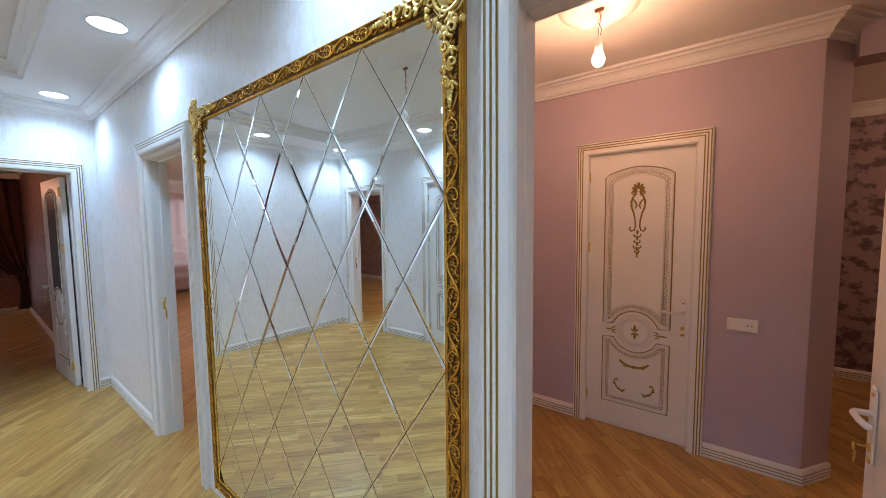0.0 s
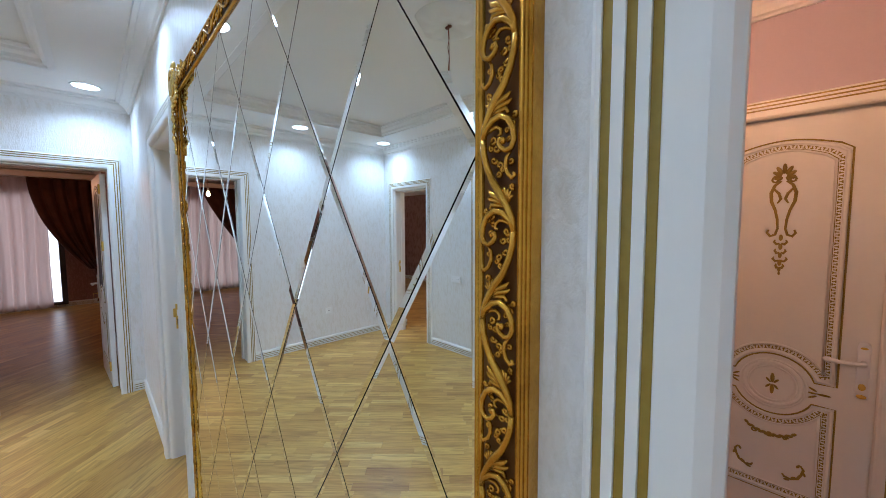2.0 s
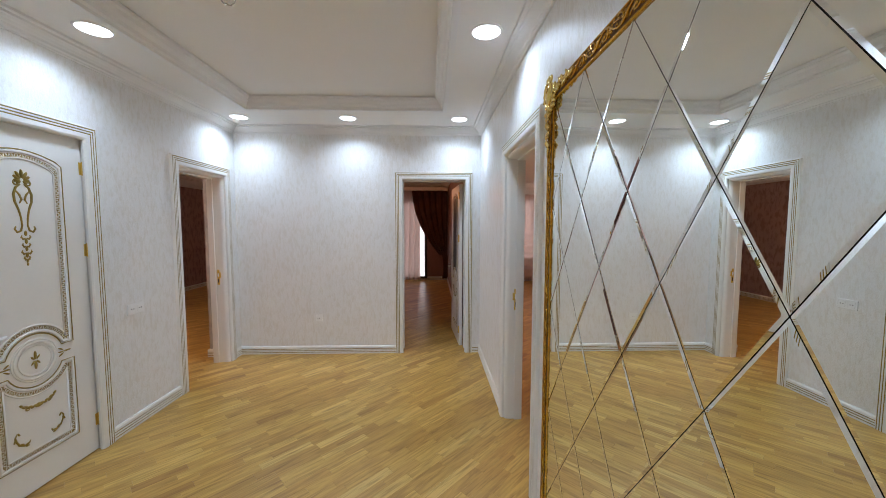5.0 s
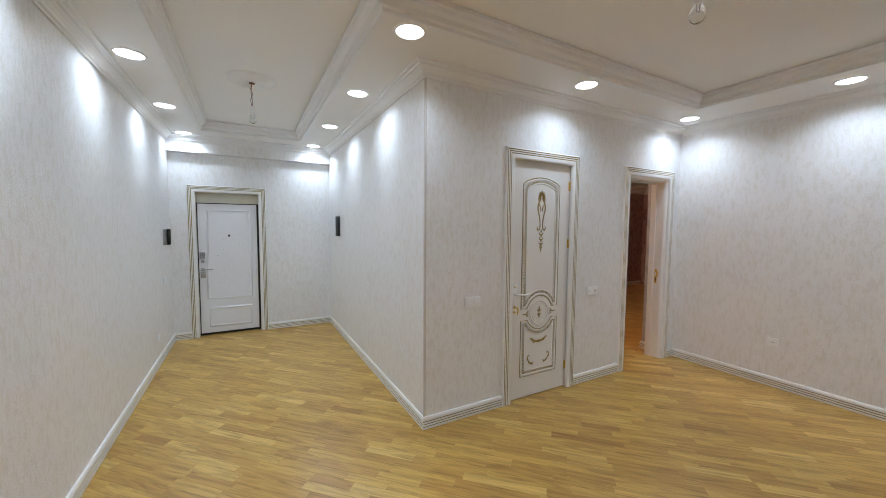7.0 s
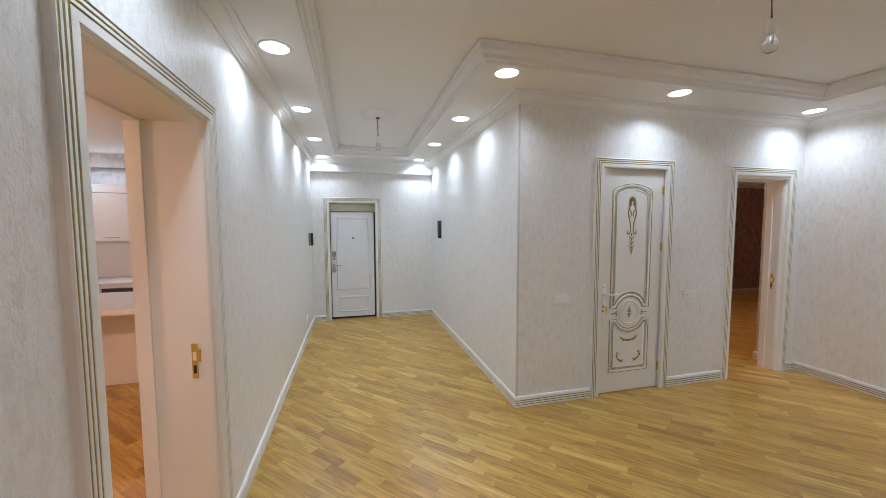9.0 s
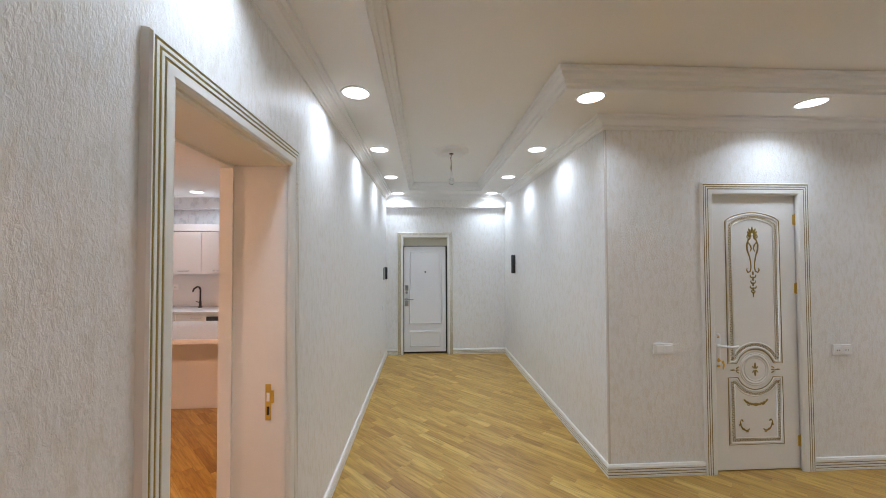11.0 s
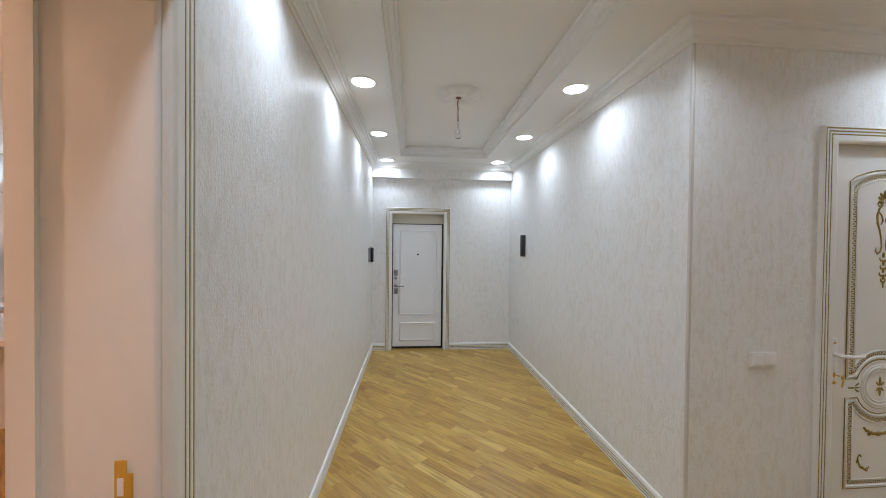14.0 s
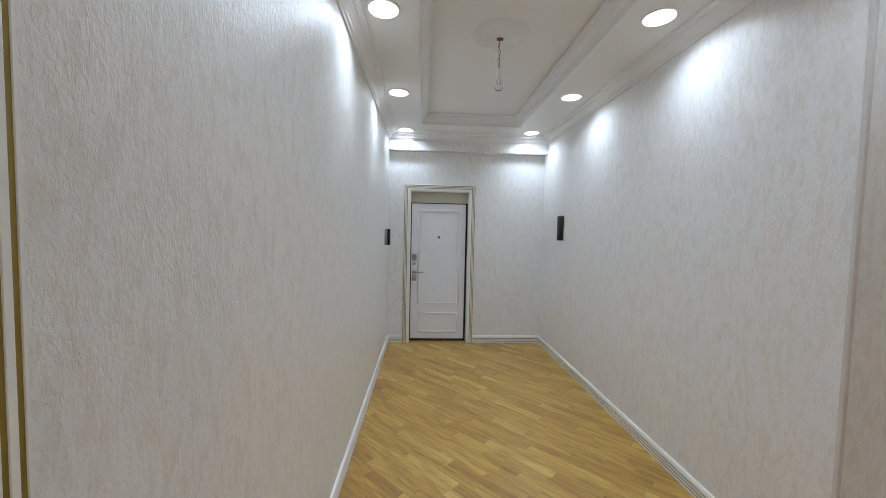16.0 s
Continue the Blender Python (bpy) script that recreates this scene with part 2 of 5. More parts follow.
def sheer_material():
    m, nt, p = nodes_of("sheer_curtain")
    c = coords(nt, (1, 1, 1))
    n = noise_tex(nt, c.outputs[0], 60, 3.0)
    r = ramp(nt, n.outputs[0], [(0.3, (0.62, 0.50, 0.46)), (0.7, (0.74, 0.62, 0.57))])
    nt.links.new(r.outputs[0], p.inputs["Base Color"])
    p.inputs["Roughness"].default_value = 0.9
    tr = nt.nodes.new("ShaderNodeBsdfTranslucent")
    tr.inputs[0].default_value = (0.75, 0.62, 0.57, 1)
    tp = nt.nodes.new("ShaderNodeBsdfTransparent")
    a = nt.nodes.new("ShaderNodeMixShader")
    a.inputs[0].default_value = 0.55
    nt.links.new(p.outputs[0], a.inputs[1])
    nt.links.new(tr.outputs[0], a.inputs[2])
    b = nt.nodes.new("ShaderNodeMixShader")
    b.inputs[0].default_value = 0.12
    nt.links.new(a.outputs[0], b.inputs[1])
    nt.links.new(tp.outputs[0], b.inputs[2])
    nt.links.new(b.outputs[0], nt.nodes["Material Output"].inputs[0])
    return m


M_SHEER = sheer_material()


def mirror_material():
    m, nt, p = nodes_of("mirror_silver")
    p.inputs["Base Color"].default_value = (0.90, 0.94, 0.925, 1)
    p.inputs["Metallic"].default_value = 1.0
    p.inputs["Roughness"].default_value = 0.0
    return m


M_MIRROR = mirror_material()


def glass_material(name, colour, rough=0.0):
    m, nt, p = nodes_of(name)
    p.inputs["Base Color"].default_value = (*colour, 1)
    p.inputs["Roughness"].default_value = rough
    p.inputs["Transmission Weight"].default_value = 1.0
    p.inputs["IOR"].default_value = 1.45
    return m


M_GLASS = glass_material("clear_glass", (0.95, 0.97, 0.97))


def dark_glass():
    m, nt, p = nodes_of("dark_glass")
    c = coords(nt)
    n = noise_tex(nt, c.outputs[0], 30, 3.0)
    r = ramp(nt, n.outputs[0], [(0.4, (0.008, 0.008, 0.008)), (0.7, (0.03, 0.029, 0.027))])
    nt.links.new(r.outputs[0], p.inputs["Base Color"])
    p.inputs["Roughness"].default_value = 0.45
    p.inputs["Specular IOR Level"].default_value = 0.08
    return m


M_DARKGLASS = dark_glass()


# ---------------------------------------------------------------- mesh helpers
def mesh_ob(name, verts, faces, mat, parent=None, smooth=False):
    me = bpy.data.meshes.new(name)
    me.from_pydata([tuple(v) for v in verts], [], faces)
    me.validate()
    bm = bmesh.new()
    bm.from_mesh(me)
    bmesh.ops.recalc_face_normals(bm, faces=bm.faces)
    bm.to_mesh(me)
    bm.free()
    me.materials.append(mat)
    if smooth:
        for p in me.polygons:
            p.use_smooth = True
    ob = new(name, me)
    if parent:
        ob.parent = parent
    return ob


class Geo:
    """Collects boxes, sweeps and tubes into one mesh."""

    def __init__(self):
        self.v, self.f = [], []

    def put(self, verts, faces):
        k = len(self.v)
        self.v += [tuple(p) for p in verts]
        self.f += [tuple(i + k for i in q) for q in faces]
        return self

    def box(self, x0, y0, z0, x1, y1, z1, b=0.0):
        """A box; b rounds its edges by a chamfer."""
        x0, x1, y0, y1, z0, z1 = min(x0, x1), max(x0, x1), min(y0, y1), max(y0, y1), min(z0, z1), max(z0, z1)
        if b <= 0:
            v = [(x, y, z) for z in (z0, z1) for y in (y0, y1) for x in (x0, x1)]
            return self.put(v, [(0, 2, 3, 1), (4, 5, 7, 6), (0, 1, 5, 4), (2, 6, 7, 3), (0, 4, 6, 2), (1, 3, 7, 5)])
        bm = bmesh.new()
        bmesh.ops.create_cube(bm, size=1.0)
        for v in bm.verts:
            v.co = Vector(((x0 + x1) / 2 + v.co.x * (x1 - x0), (y0 + y1) / 2 + v.co.y * (y1 - y0), (z0 + z1) / 2 + v.co.z * (z1 - z0)))
        bmesh.ops.bevel(bm, geom=bm.edges[:], offset=b, segments=2, profile=0.5, affect="EDGES")
        bm.verts.index_update()
        vs = [v.co.copy() for v in bm.verts]
        fs = [[v.index for v in f.verts] for f in bm.faces]
        bm.free()
        return self.put(vs, fs)

    def rings(self, rows, closed_ring=True, closed_path=False, caps=True):
        n, k = len(rows[0]), len(rows)
        verts = [p for r in rows for p in r]
        faces = []
        for i in range(k if closed_path else k - 1):
            a, b = i * n, ((i + 1) % k) * n
            for j in range(n if closed_ring else n - 1):
                faces.append((a + j, a + (j + 1) % n, b + (j + 1) % n, b + j))
        if caps and not closed_path and closed_ring:
            faces += [tuple(range(n)), tuple(range((k - 1) * n, k * n))]
        return self.put(verts, faces)

    def tube(self, pts, radius, n=6, flat=1.0, axis=(0, 1, 0)):
        """A tube along pts; radius a number or one for each point; flat squashes it along axis."""
        pts = [Vector(p) for p in pts]
        ax = Vector(axis)
        rows = []
        for i, p in enumerate(pts):
            d = (pts[min(i + 1, len(pts) - 1)] - pts[max(i - 1, 0)])
            d = d.normalized() if d.length > 1e-9 else Vector((0, 0, 1))
            s = d.cross(ax)
            s = s.normalized() if s.length > 1e-6 else d.orthogonal().normalized()
            u = s.cross(d).normalized()
            r = radius[i] if isinstance(radius, (list, tuple)) else radius
            rows.append([p + s * (r * math.cos(2 * math.pi * j / n)) + u * (r * flat * math.sin(2 * math.pi * j / n)) for j in range(n)])
        return self.rings(rows)

    def blob(self, c, rx, ry, rz, turn=0.0, n=8, m=5):
        """An ellipsoid turned by degrees about y."""
        a = radians(turn)
        rows = []
        for i in range(m + 1):
            t = math.pi * i / m
            ring = []
            for j in range(n):
                q = 2 * math.pi * j / n
                x, y, z = rx * math.sin(t) * math.cos(q), ry * math.sin(t) * math.sin(q), rz * math.cos(t)
                ring.append((c[0] + x * math.cos(a) + z * math.sin(a), c[1] + y, c[2] - x * math.sin(a) + z * math.cos(a)))
            rows.append(ring)
        return self.rings(rows, caps=False)

    def lathe(self, profile, c=(0, 0, 0), n=20, caps=False):
        """Revolves (radius, z) pairs about the upright axis at c."""
        rows = [[(c[0] + r * math.cos(2 * math.pi * j / n), c[1] + r * math.sin(2 * math.pi * j / n), c[2] + z) for j in range(n)] for r, z in profile]
        return self.rings(rows, caps=caps)

    def ob(self, name, mat, parent=None, smooth=False):
        return mesh_ob(name, self.v, self.f, mat, parent, smooth)


def offset_path(path, closed):
    """For each vertex of a flat path: the mitred step to its left for an offset of one metre."""
    out, n = [], len(path)
    for i in range(n):
        p = Vector(path[i])
        a = Vector(path[i - 1]) if (closed or i > 0) else None
        b = Vector(path[(i + 1) % n]) if (closed or i < n - 1) else None
        ns = []
        for u, w in ((a, p), (p, b)):
            if u is not None and w is not None:
                d = (w - u).normalized()
                ns.append(Vector((-d.y, d.x)))
        if len(ns) == 1:
            out.append(ns[0])
        else:
            m = ns[0] + ns[1]
            out.append(m * (2.0 / m.length_squared))
    return out


def sweep(geo, profile, path, closed=False):
    """Sweeps a profile of (left, up) pairs along a flat path."""
    off = offset_path(path, closed)
    rows = [[(p[0] + o.x * l, p[1] + o.y * l, z) for l, z in profile] for p, o in zip(path, off)]
    return geo.rings(rows, True, closed)


def frame_sweep(geo, profile, w, h, base=0.0):
    """Sweeps a profile of (outward, forward) pairs round the two sides and the head of an opening w wide and h high in the plane y = 0."""
    pts = [((-w / 2, base), (-1, 0)), ((-w / 2, h), (-1, 1)), ((w / 2, h), (1, 1)), ((w / 2, base), (1, 0))]
    rows = [[(x + sx * o, -f, z + sz * o) for o, f in profile] for (x, z), (sx, sz) in pts]
    return geo.rings(rows)


def structure(ob, label="", category=""):
    return tagged(ob, label, category, kind="structure")


# ---------------------------------------------------------------- structure
def wall(name, x0, y0, x1, y1, openings, mat, label, z1=2.95):
    """A wall with openings (from, to, height) along its longer side."""
    g = Geo()
    along_x = (x1 - x0) > (y1 - y0)
    a0, a1 = (x0, x1) if along_x else (y0, y1)

    def piece(p, q, lo, hi):
        if q - p > 1e-4:
            g.box(p, y0, lo, q, y1, hi) if along_x else g.box(x0, p, lo, x1, q, hi)

    cur = a0
    for o0, o1, h in sorted(openings):
        piece(cur, o0, -0.02, z1)
        piece(o0, o1, h, z1)
        cur = o1
    piece(cur, a1, -0.02, z1)
    return structure(g.ob(name, mat), label, "wall")


# openings: casing's outer edges
ND, PE = (-3.11, -2.085), (-0.164, 0.878)
SD, SO = (-2.775, -1.900), (-4.38, -3.468)
WD, KD, ED = (0.235, 1.175), (-0.842, 0.150), (-0.25, 0.695)
ROUGH = CW - 0.03
NTH, ETH, STH = 0.13, 0.30, 0.16


def hole(o, h=TOP):
    return (o[0] + ROUGH, o[1] - ROUGH, h - ROUGH)


wall("wall_north", XW - TH, YN, XE + ETH, YN + NTH, [hole(ND), hole(PE)], M_PAPER, "white textured wallpaper wall with a large framed mirror")
wall("wall_west", XW - TH, YS - 0.0, XW, YN, [hole(WD)], M_PAPER, "white textured wallpaper wall with a doorway")
wall("wall_south", XW - TH, YS - STH, XC - STH, YS, [hole(SO), hole(SD, 2.222)], M_PAPER, "white textured wallpaper wall with two doors")
wall("wall_corridor", XC - STH, YEND, XC, YS, [], M_PAPER, "white textured wallpaper wall of the entrance corridor")
wall("wall_east", XE, YEND, XE + ETH, YN, [hole(KD)], M_PAPER, "white textured wallpaper wall with the kitchen doorway")
wall("wall_entrance", XC - STH, YEND - 0.25, XE + ETH, YEND, [hole(ED, 2.085)], M_PAPER, "white textured wallpaper wall with the entrance door")

# soffit across the end of the corridor
structure(Geo().box(XC, YEND, 2.50, XE, YEND + 0.10, ZT + 0.1).ob("soffit", M_PAPER), "papered soffit above the entrance door", "soffit")

# lowered ceiling: bands round an L-shaped tray
TX0, TX1, TX2 = -3.91, -0.70, 0.50
TY0, TY1, TY2 = -4.62, -1.19, 0.82
outer = [(XW - 0.1, YN + 0.1), (XW - 0.1, YS - 0.1), (XC - 0.1, YS - 0.1), (XC - 0.1, YEND - 0.1), (XE + 0.1, YEND - 0.1), (XE + 0.1, YN + 0.1)]
inner = [(TX0, TY2), (TX0, TY1), (TX1, TY1), (TX1, TY0), (TX2, TY0), (TX2, TY2)]
g = Geo()
rows = [[(*o, ZC), (*i, ZC), (*i, ZC + 0.14), (*o, ZC + 0.14)] for o, i in zip(outer, inner)]
g.rings(rows, True, True)
g.put([(*p, ZT) for p in inner] + [(*p, ZT + 0.05) for p in inner], [(0, 1, 2, 5), (2, 3, 4, 5), (6, 7, 8, 11), (8, 9, 10, 11)])
structure(g.ob("ceiling", M_CEIL), "off-white ceiling with a recessed tray", "ceiling")

ROOM = [(XW, YN), (XW, YS), (XC, YS), (XC, YEND + 0.10), (XE, YEND + 0.10), (XE, YN)]
CORNICE = [(0, -0.088), (0.012, -0.088), (0.016, -0.078), (0.028, -0.073), (0.032, -0.06), (0.046, -0.045), (0.064, -0.033), (0.076, -0.03), (0.080, -0.018), (0.100, -0.014), (0.104, 0.0), (0, 0.0)]
g = Geo()
sweep(g, [(l, ZC + z) for l, z in CORNICE], ROOM, True)
structure(g.ob("cornice", M_PLASTER), "white stepped plaster cornice", "cornice")
TRAY = [(-0.012, 0.0), (0.03, 0.0), (0.034, 0.018), (0.052, 0.026), (0.056, 0.05), (0.078, 0.07), (0.084, 0.09), (0.10, 0.096), (0.104, ZT - ZC), (-0.012, ZT - ZC)]
g = Geo()
sweep(g, [(l, ZC + z - 0.004) for l, z in TRAY], inner, True)
structure(g.ob("trim_tray", M_PLASTER), "white stepped plaster moulding round the ceiling tray", "moulding")

# baseboards
BASE = [(0, 0), (0.016, 0), (0.017, 0.0155), (0.013, 0.017), (0.013, 0.023), (0.017, 0.0245), (0.017, 0.0355), (0.013, 0.037), (0.013, 0.043), (0.017, 0.0445), (0.017, 0.0555), (0.013, 0.057), (0.013, 0.063), (0.017, 0.0645), (0.017, 0.080), (0.011, 0.094), (0, 0.096)]


def baseboard(path, mat=M_DOORWHITE):
    g = Geo()
    sweep(g, BASE, path)
    ob = structure(g.ob("baseboard", mat), "white baseboard with thin gilded grooves", "baseboard")
    s = Geo()
    for z in (0.020, 0.040, 0.060):
        sweep(s, [(0.0, z - 0.0028), (0.0145, z - 0.0028), (0.0145, z + 0.0028), (0.0, z + 0.0028)], path)
    s.ob("gold_line", M_GOLDLINE, ob)
    return ob


baseboard([(ND[0], YN), (XW, YN), (XW, WD[1])])
baseboard([(XW, WD[0]), (XW, YS), (SO[0], YS)])
baseboard([(SO[1], YS), (SD[0], YS)])
baseboard([(SD[1], YS), (XC, YS), (XC, YEND), (ED[0], YEND)])
baseboard([(ED[1], YEND), (XE, YEND), (XE, KD[0])])
baseboard([(XE, KD[1]), (XE, YN), (PE[1], YN)])

# corner bead of the corridor's outer corner; its darker tint includes a groove's shade
structure(Geo().box(XC - 0.013, YS - 0.013, 0.097, XC + 0.005, YS + 0.005, ZC - 0.088, 0.004).ob("trim_corner", M_BEAD), "thin beige corner bead, tinted darker for its shaded groove", "trim")


# ---------------------------------------------------------------- door casings
CASING = [(-0.03, 0.0), (-0.03, 0.012), (-0.024, 0.020), (-0.014, 0.024), (0.012, 0.024)]
for o in (0.016, 0.033, 0.050):
    CASING += [(o - 0.0042, 0.024), (o - 0.0033, 0.019), (o + 0.0033, 0.019), (o + 0.0042, 0.024)]
CASING += [(0.058, 0.024), (0.063, 0.018), (0.065, 0.0)]


def casing(parent, w, h, mat=M_DOORWHITE):
    """Architrave round a clear opening of w + 0.06 by h + 0.03, with gilded grooves."""
    g = Geo()
    frame_sweep(g, CASING, w, h)
    g.ob("architrave", mat, parent)
    s = Geo()
    for o in (0.016, 0.033, 0.050):
        frame_sweep(s, [(o - 0.0035, 0.001), (o - 0.0035, 0.0222), (o + 0.0035, 0.0222), (o + 0.0035, 0.001)], w, h)
    s.ob("gold_line", M_GOLDLINE, parent)


def strike_plate(parent, x, y, z, face):
    """Brass strike plate on a jamb; face is 1 or -1, the side it looks to along x."""
    g = Geo()
    t = 0.0035 * face
    g.box(x, y - 0.013, z - 0.085, x + t, y + 0.013, z + 0.085, 0.001)
    g.box(x, y - 0.026, z - 0.005, x + t, y - 0.012, z + 0.055, 0.001)
    g.ob("strike_plate", M_BRASS, parent)
    d = Geo()
    w = Geo()
    w.box(x + t * 0.9, y - 0.007, z + 0.004, x + t * 1.15, y + 0.007, z + 0.045)
    w.ob("bolt_hole", M_PLASTIC, parent)
    d.box(x + t * 0.9, y - 0.006, z - 0.06, x + t * 1.15, y + 0.006, z - 0.02)
    d.ob("latch_hole", M_BLACK, parent)


def doorway(name, centre, rz, outer_w, top, depth, label, round_edge=0.045, strike=None, stop=0.012, flat=0.028):
    """Casing and lining of an opening; local -y looks into the hall."""
    root = new(name)
    root.matrix_world = pose(centre[0], centre[1], 0, 0, 0, rz)
    structure(root, label, "door frame")
    w, h = outer_w - 2 * 0.065, top - 0.065
    casing(root, w, h)
    # lining: a round nose towards the hall, a flat jamb, a stop at the back
    r = round_edge
    prof = [(0.03, 0.0), (-flat, 0.0)]
    for i in range(17):
        a = math.pi / 2 * i / 16
        prof.append((-flat - r * math.sin(a) * 0.75, -(r - r * math.cos(a)) - 0.001))
    prof += [(-flat - r * 0.75, -(depth - 0.05)), (-flat - r * 0.75 - stop, -(depth - 0.05)), (-flat - r * 0.75 - stop, -(depth + 0.01)), (0.03, -(depth + 0.01))]
    g = Geo()
    frame_sweep(g, prof, w, h)
    g.ob("lining", M_DOORWHITE, root)
    if strike:
        side, z = strike
        strike_plate(root, side * (w / 2 - flat - r * 0.75), 0.082, z, -side)
    return root, w, h


def at_x(o):
    return (o[0] + o[1]) / 2


frame_n, _, _ = doorway("door_frame_1", (at_x(ND), YN), 0, ND[1] - ND[0], TOP, NTH, "white door frame with gilded grooves, opening to the living room", 0.035, strike=(-1, 0.98))
frame_p, _, _ = doorway("door_frame_2", (at_x(PE), YN), 0, PE[1] - PE[0], TOP, NTH, "white door frame with gilded grooves, opening to the lilac passage", 0.012, stop=0.001, flat=0.0)
frame_s, sdw, sdh = doorway("door_frame_3", (at_x(SD), YS), 180, SD[1] - SD[0], 2.222, STH, "white door frame with gilded grooves round a closed door", 0.012, flat=0.006)
frame_o, _, _ = doorway("door_frame_4", (at_x(SO), YS), 180, SO[1] - SO[0], TOP, STH, "white door frame with gilded grooves, opening to a bedroom", 0.035, strike=(1, 0.98))
frame_w, wdw, wdh = doorway("door_frame_5", (XW, at_x(WD)), 90, WD[1] - WD[0], TOP, TH, "white door frame with gilded grooves, opening to a dark room", 0.02, flat=0.004)
frame_k, _, _ = doorway("door_frame_6", (XE, at_x(KD)), -90, KD[1] - KD[0], TOP, ETH, "white door frame with gilded grooves, opening to the kitchen", 0.014, strike=(1, 0.97))


# ---------------------------------------------------------------- lamps of the hall
def downlight(x, y, z=ZC):
    root = new("downlight")
    root.location = (x, y, z)
    tagged(root, "round white recessed LED ceiling downlight, lit", "ceiling lamp", "downlights of the hall")
    Geo().lathe([(0.082, 0.002), (0.095, 0.002), (0.097, -0.001), (0.094, -0.005), (0.084, -0.007), (0.082, -0.004)], n=28).ob("rim", M_PLASTIC, root, True)
    g = Geo()
    g.lathe([(0.0005, -0.0045), (0.083, -0.0045)], n=28)
    g.ob("panel", M_PANEL, root)
    lamp = bpy.data.lights.new("panel_light", "AREA")
    lamp.shape, lamp.size, lamp.energy, lamp.spread = "DISK", 0.16, DOWNLIGHT, radians(138)
    lamp.color = (0.668, 0.815, 1.0)
    li = new("panel_light", lamp)
    li.parent = root
    li.location = (0, 0, -0.009)
    return root


first = downlight(0.665, -1.28)
for x, y in [(0.67, -2.48), (0.67, -3.68), (0.67, -4.86), (-0.88, -1.28), (-0.88, -2.42), (-0.88, -3.62), (-0.88, -4.80),
             (-2.45, -1.30), (-4.15, -1.37), (-4.15, -0.22), (-4.15, 0.98), (-2.40, 1.005), (-0.65, 1.00), (0.67, -0.05)]:
    copy_thing(first, pose(x, y, ZC))


# ---------------------------------------------------------------- the other rooms, as shells
def shell(name, x0, y0, x1, y1, h, mats, label, skip=(), ceil_mat=None, corn=1.0):
    """Thin inner walls, ceiling and cornice of a room; skip names sides that are open or built elsewhere."""
    t = 0.05
    sides = {"w": (x0 - t, y0, x0, y1), "e": (x1, y0, x1 + t, y1), "s": (x0 - t, y0 - t, x1 + t, y0), "n": (x0 - t, y1, x1 + t, y1 + t)}
    for k, (a, c, d, e) in sides.items():
        if k not in skip:
            structure(Geo().box(a, c, -0.02, d, e, h + 0.1).ob("wall_" + name, mats.get(k, mats["all"])), label, "wall")
    structure(Geo().box(x0 - t, y0 - t, h, x1 + t, y1 + t, h + 0.05).ob("ceiling_" + name, ceil_mat or M_CEIL), "plain painted ceiling", "ceiling")
    g = Geo()
    sweep(g, [(l * corn, h + z * corn) for l, z in CORNICE], [(x0, y1), (x0, y0), (x1, y0), (x1, y1)], True)
    structure(g.ob("cornice", M_PLASTER), "white stepped plaster cornice", "cornice")


shell("dark_room", -10.30, -1.62, XW - TH, 1.12, 2.70, {"all": M_BROWN}, "brown textured wallpaper wall", ("e",), None, 1.5)
shell("living_room", -10.05, YN + NTH, -1.35, 6.0, 2.70, {"all": M_PAPER}, "pale wallpaper wall", ("s",))
shell("bedroom", -9.5, -5.15, -1.40, YS - STH, 2.66, {"all": M_ROSE}, "rose wallpaper wall", ("n",), None, 2.4)
shell("kitchen", XE + ETH, -4.82, 4.95, 1.26, 2.62, {"all": M_GREYPAPER}, "pale silvery wallpaper wall", ("w",))
baseboard([(-10.30, -1.62), (-10.30, 1.12)][::-1])
baseboard([(XW - TH, 1.12), (-10.30, 1.12)])
baseboard([(-9.5, -5.15), (-1.4, -5.15)])
# short return wall inside the bedroom door
structure(Geo().box(-4.64, -1.96, -0.02, -4.44, YS - STH, 2.66, 0.004).ob("wall_return", M_GREYPAPER), "grey striped wallpaper return wall", "wall")
baseboard([(-4.44, YS - STH), (-4.44, -1.96), (-4.64, -1.96)])

# lilac passage
PY = 3.385
PD = (-0.548, 0.312)
wall("wall_lilac", -1.3, PY, 0.79, PY + 0.15, [hole(PD)], M_LILAC, "lilac painted wall with a white door", 2.8)
g = Geo()
g.put([(0.79, PY, -0.02), (0.94, PY + 0.20, -0.02), (0.79, PY + 0.24, -0.02), (0.79, PY, 2.8), (0.94, PY + 0.20, 2.8), (0.79, PY + 0.24, 2.8)], [(0, 1, 4, 3), (1, 2, 5, 4), (2, 0, 3, 5), (0, 2, 1), (3, 4, 5)])
structure(g.ob("wall_lilac_corner", M_LILAC), "splayed lilac wall corner", "wall")
structure(Geo().box(-1.35, YN + NTH, -0.02, -1.25, PY, 2.8).ob("wall_lilac_side", M_LILAC), "lilac painted side wall", "wall")
structure(Geo().box(0.94, PY + 0.12, 2.50, 3.3, PY + 0.30, 2.8).ob("soffit_lilac", M_LILAC), "lilac painted beam over an opening", "beam")
structure(Geo().box(-0.4, 5.70, -0.02, 3.3, 5.80, 2.8).ob("wall_floral", M_FLORAL), "dark purple floral wallpaper wall", "wall")
structure(Geo().box(3.2, YN + NTH, -0.02, 3.3, 5.70, 2.8).ob("wall_passage_end", M_LILAC), "lilac painted wall", "wall")
structure(Geo().box(-0.4, PY + 0.24, -0.02, -0.3, 5.70, 2.8).ob("wall_floral_side", M_FLORAL), "dark purple floral wallpaper wall", "wall")
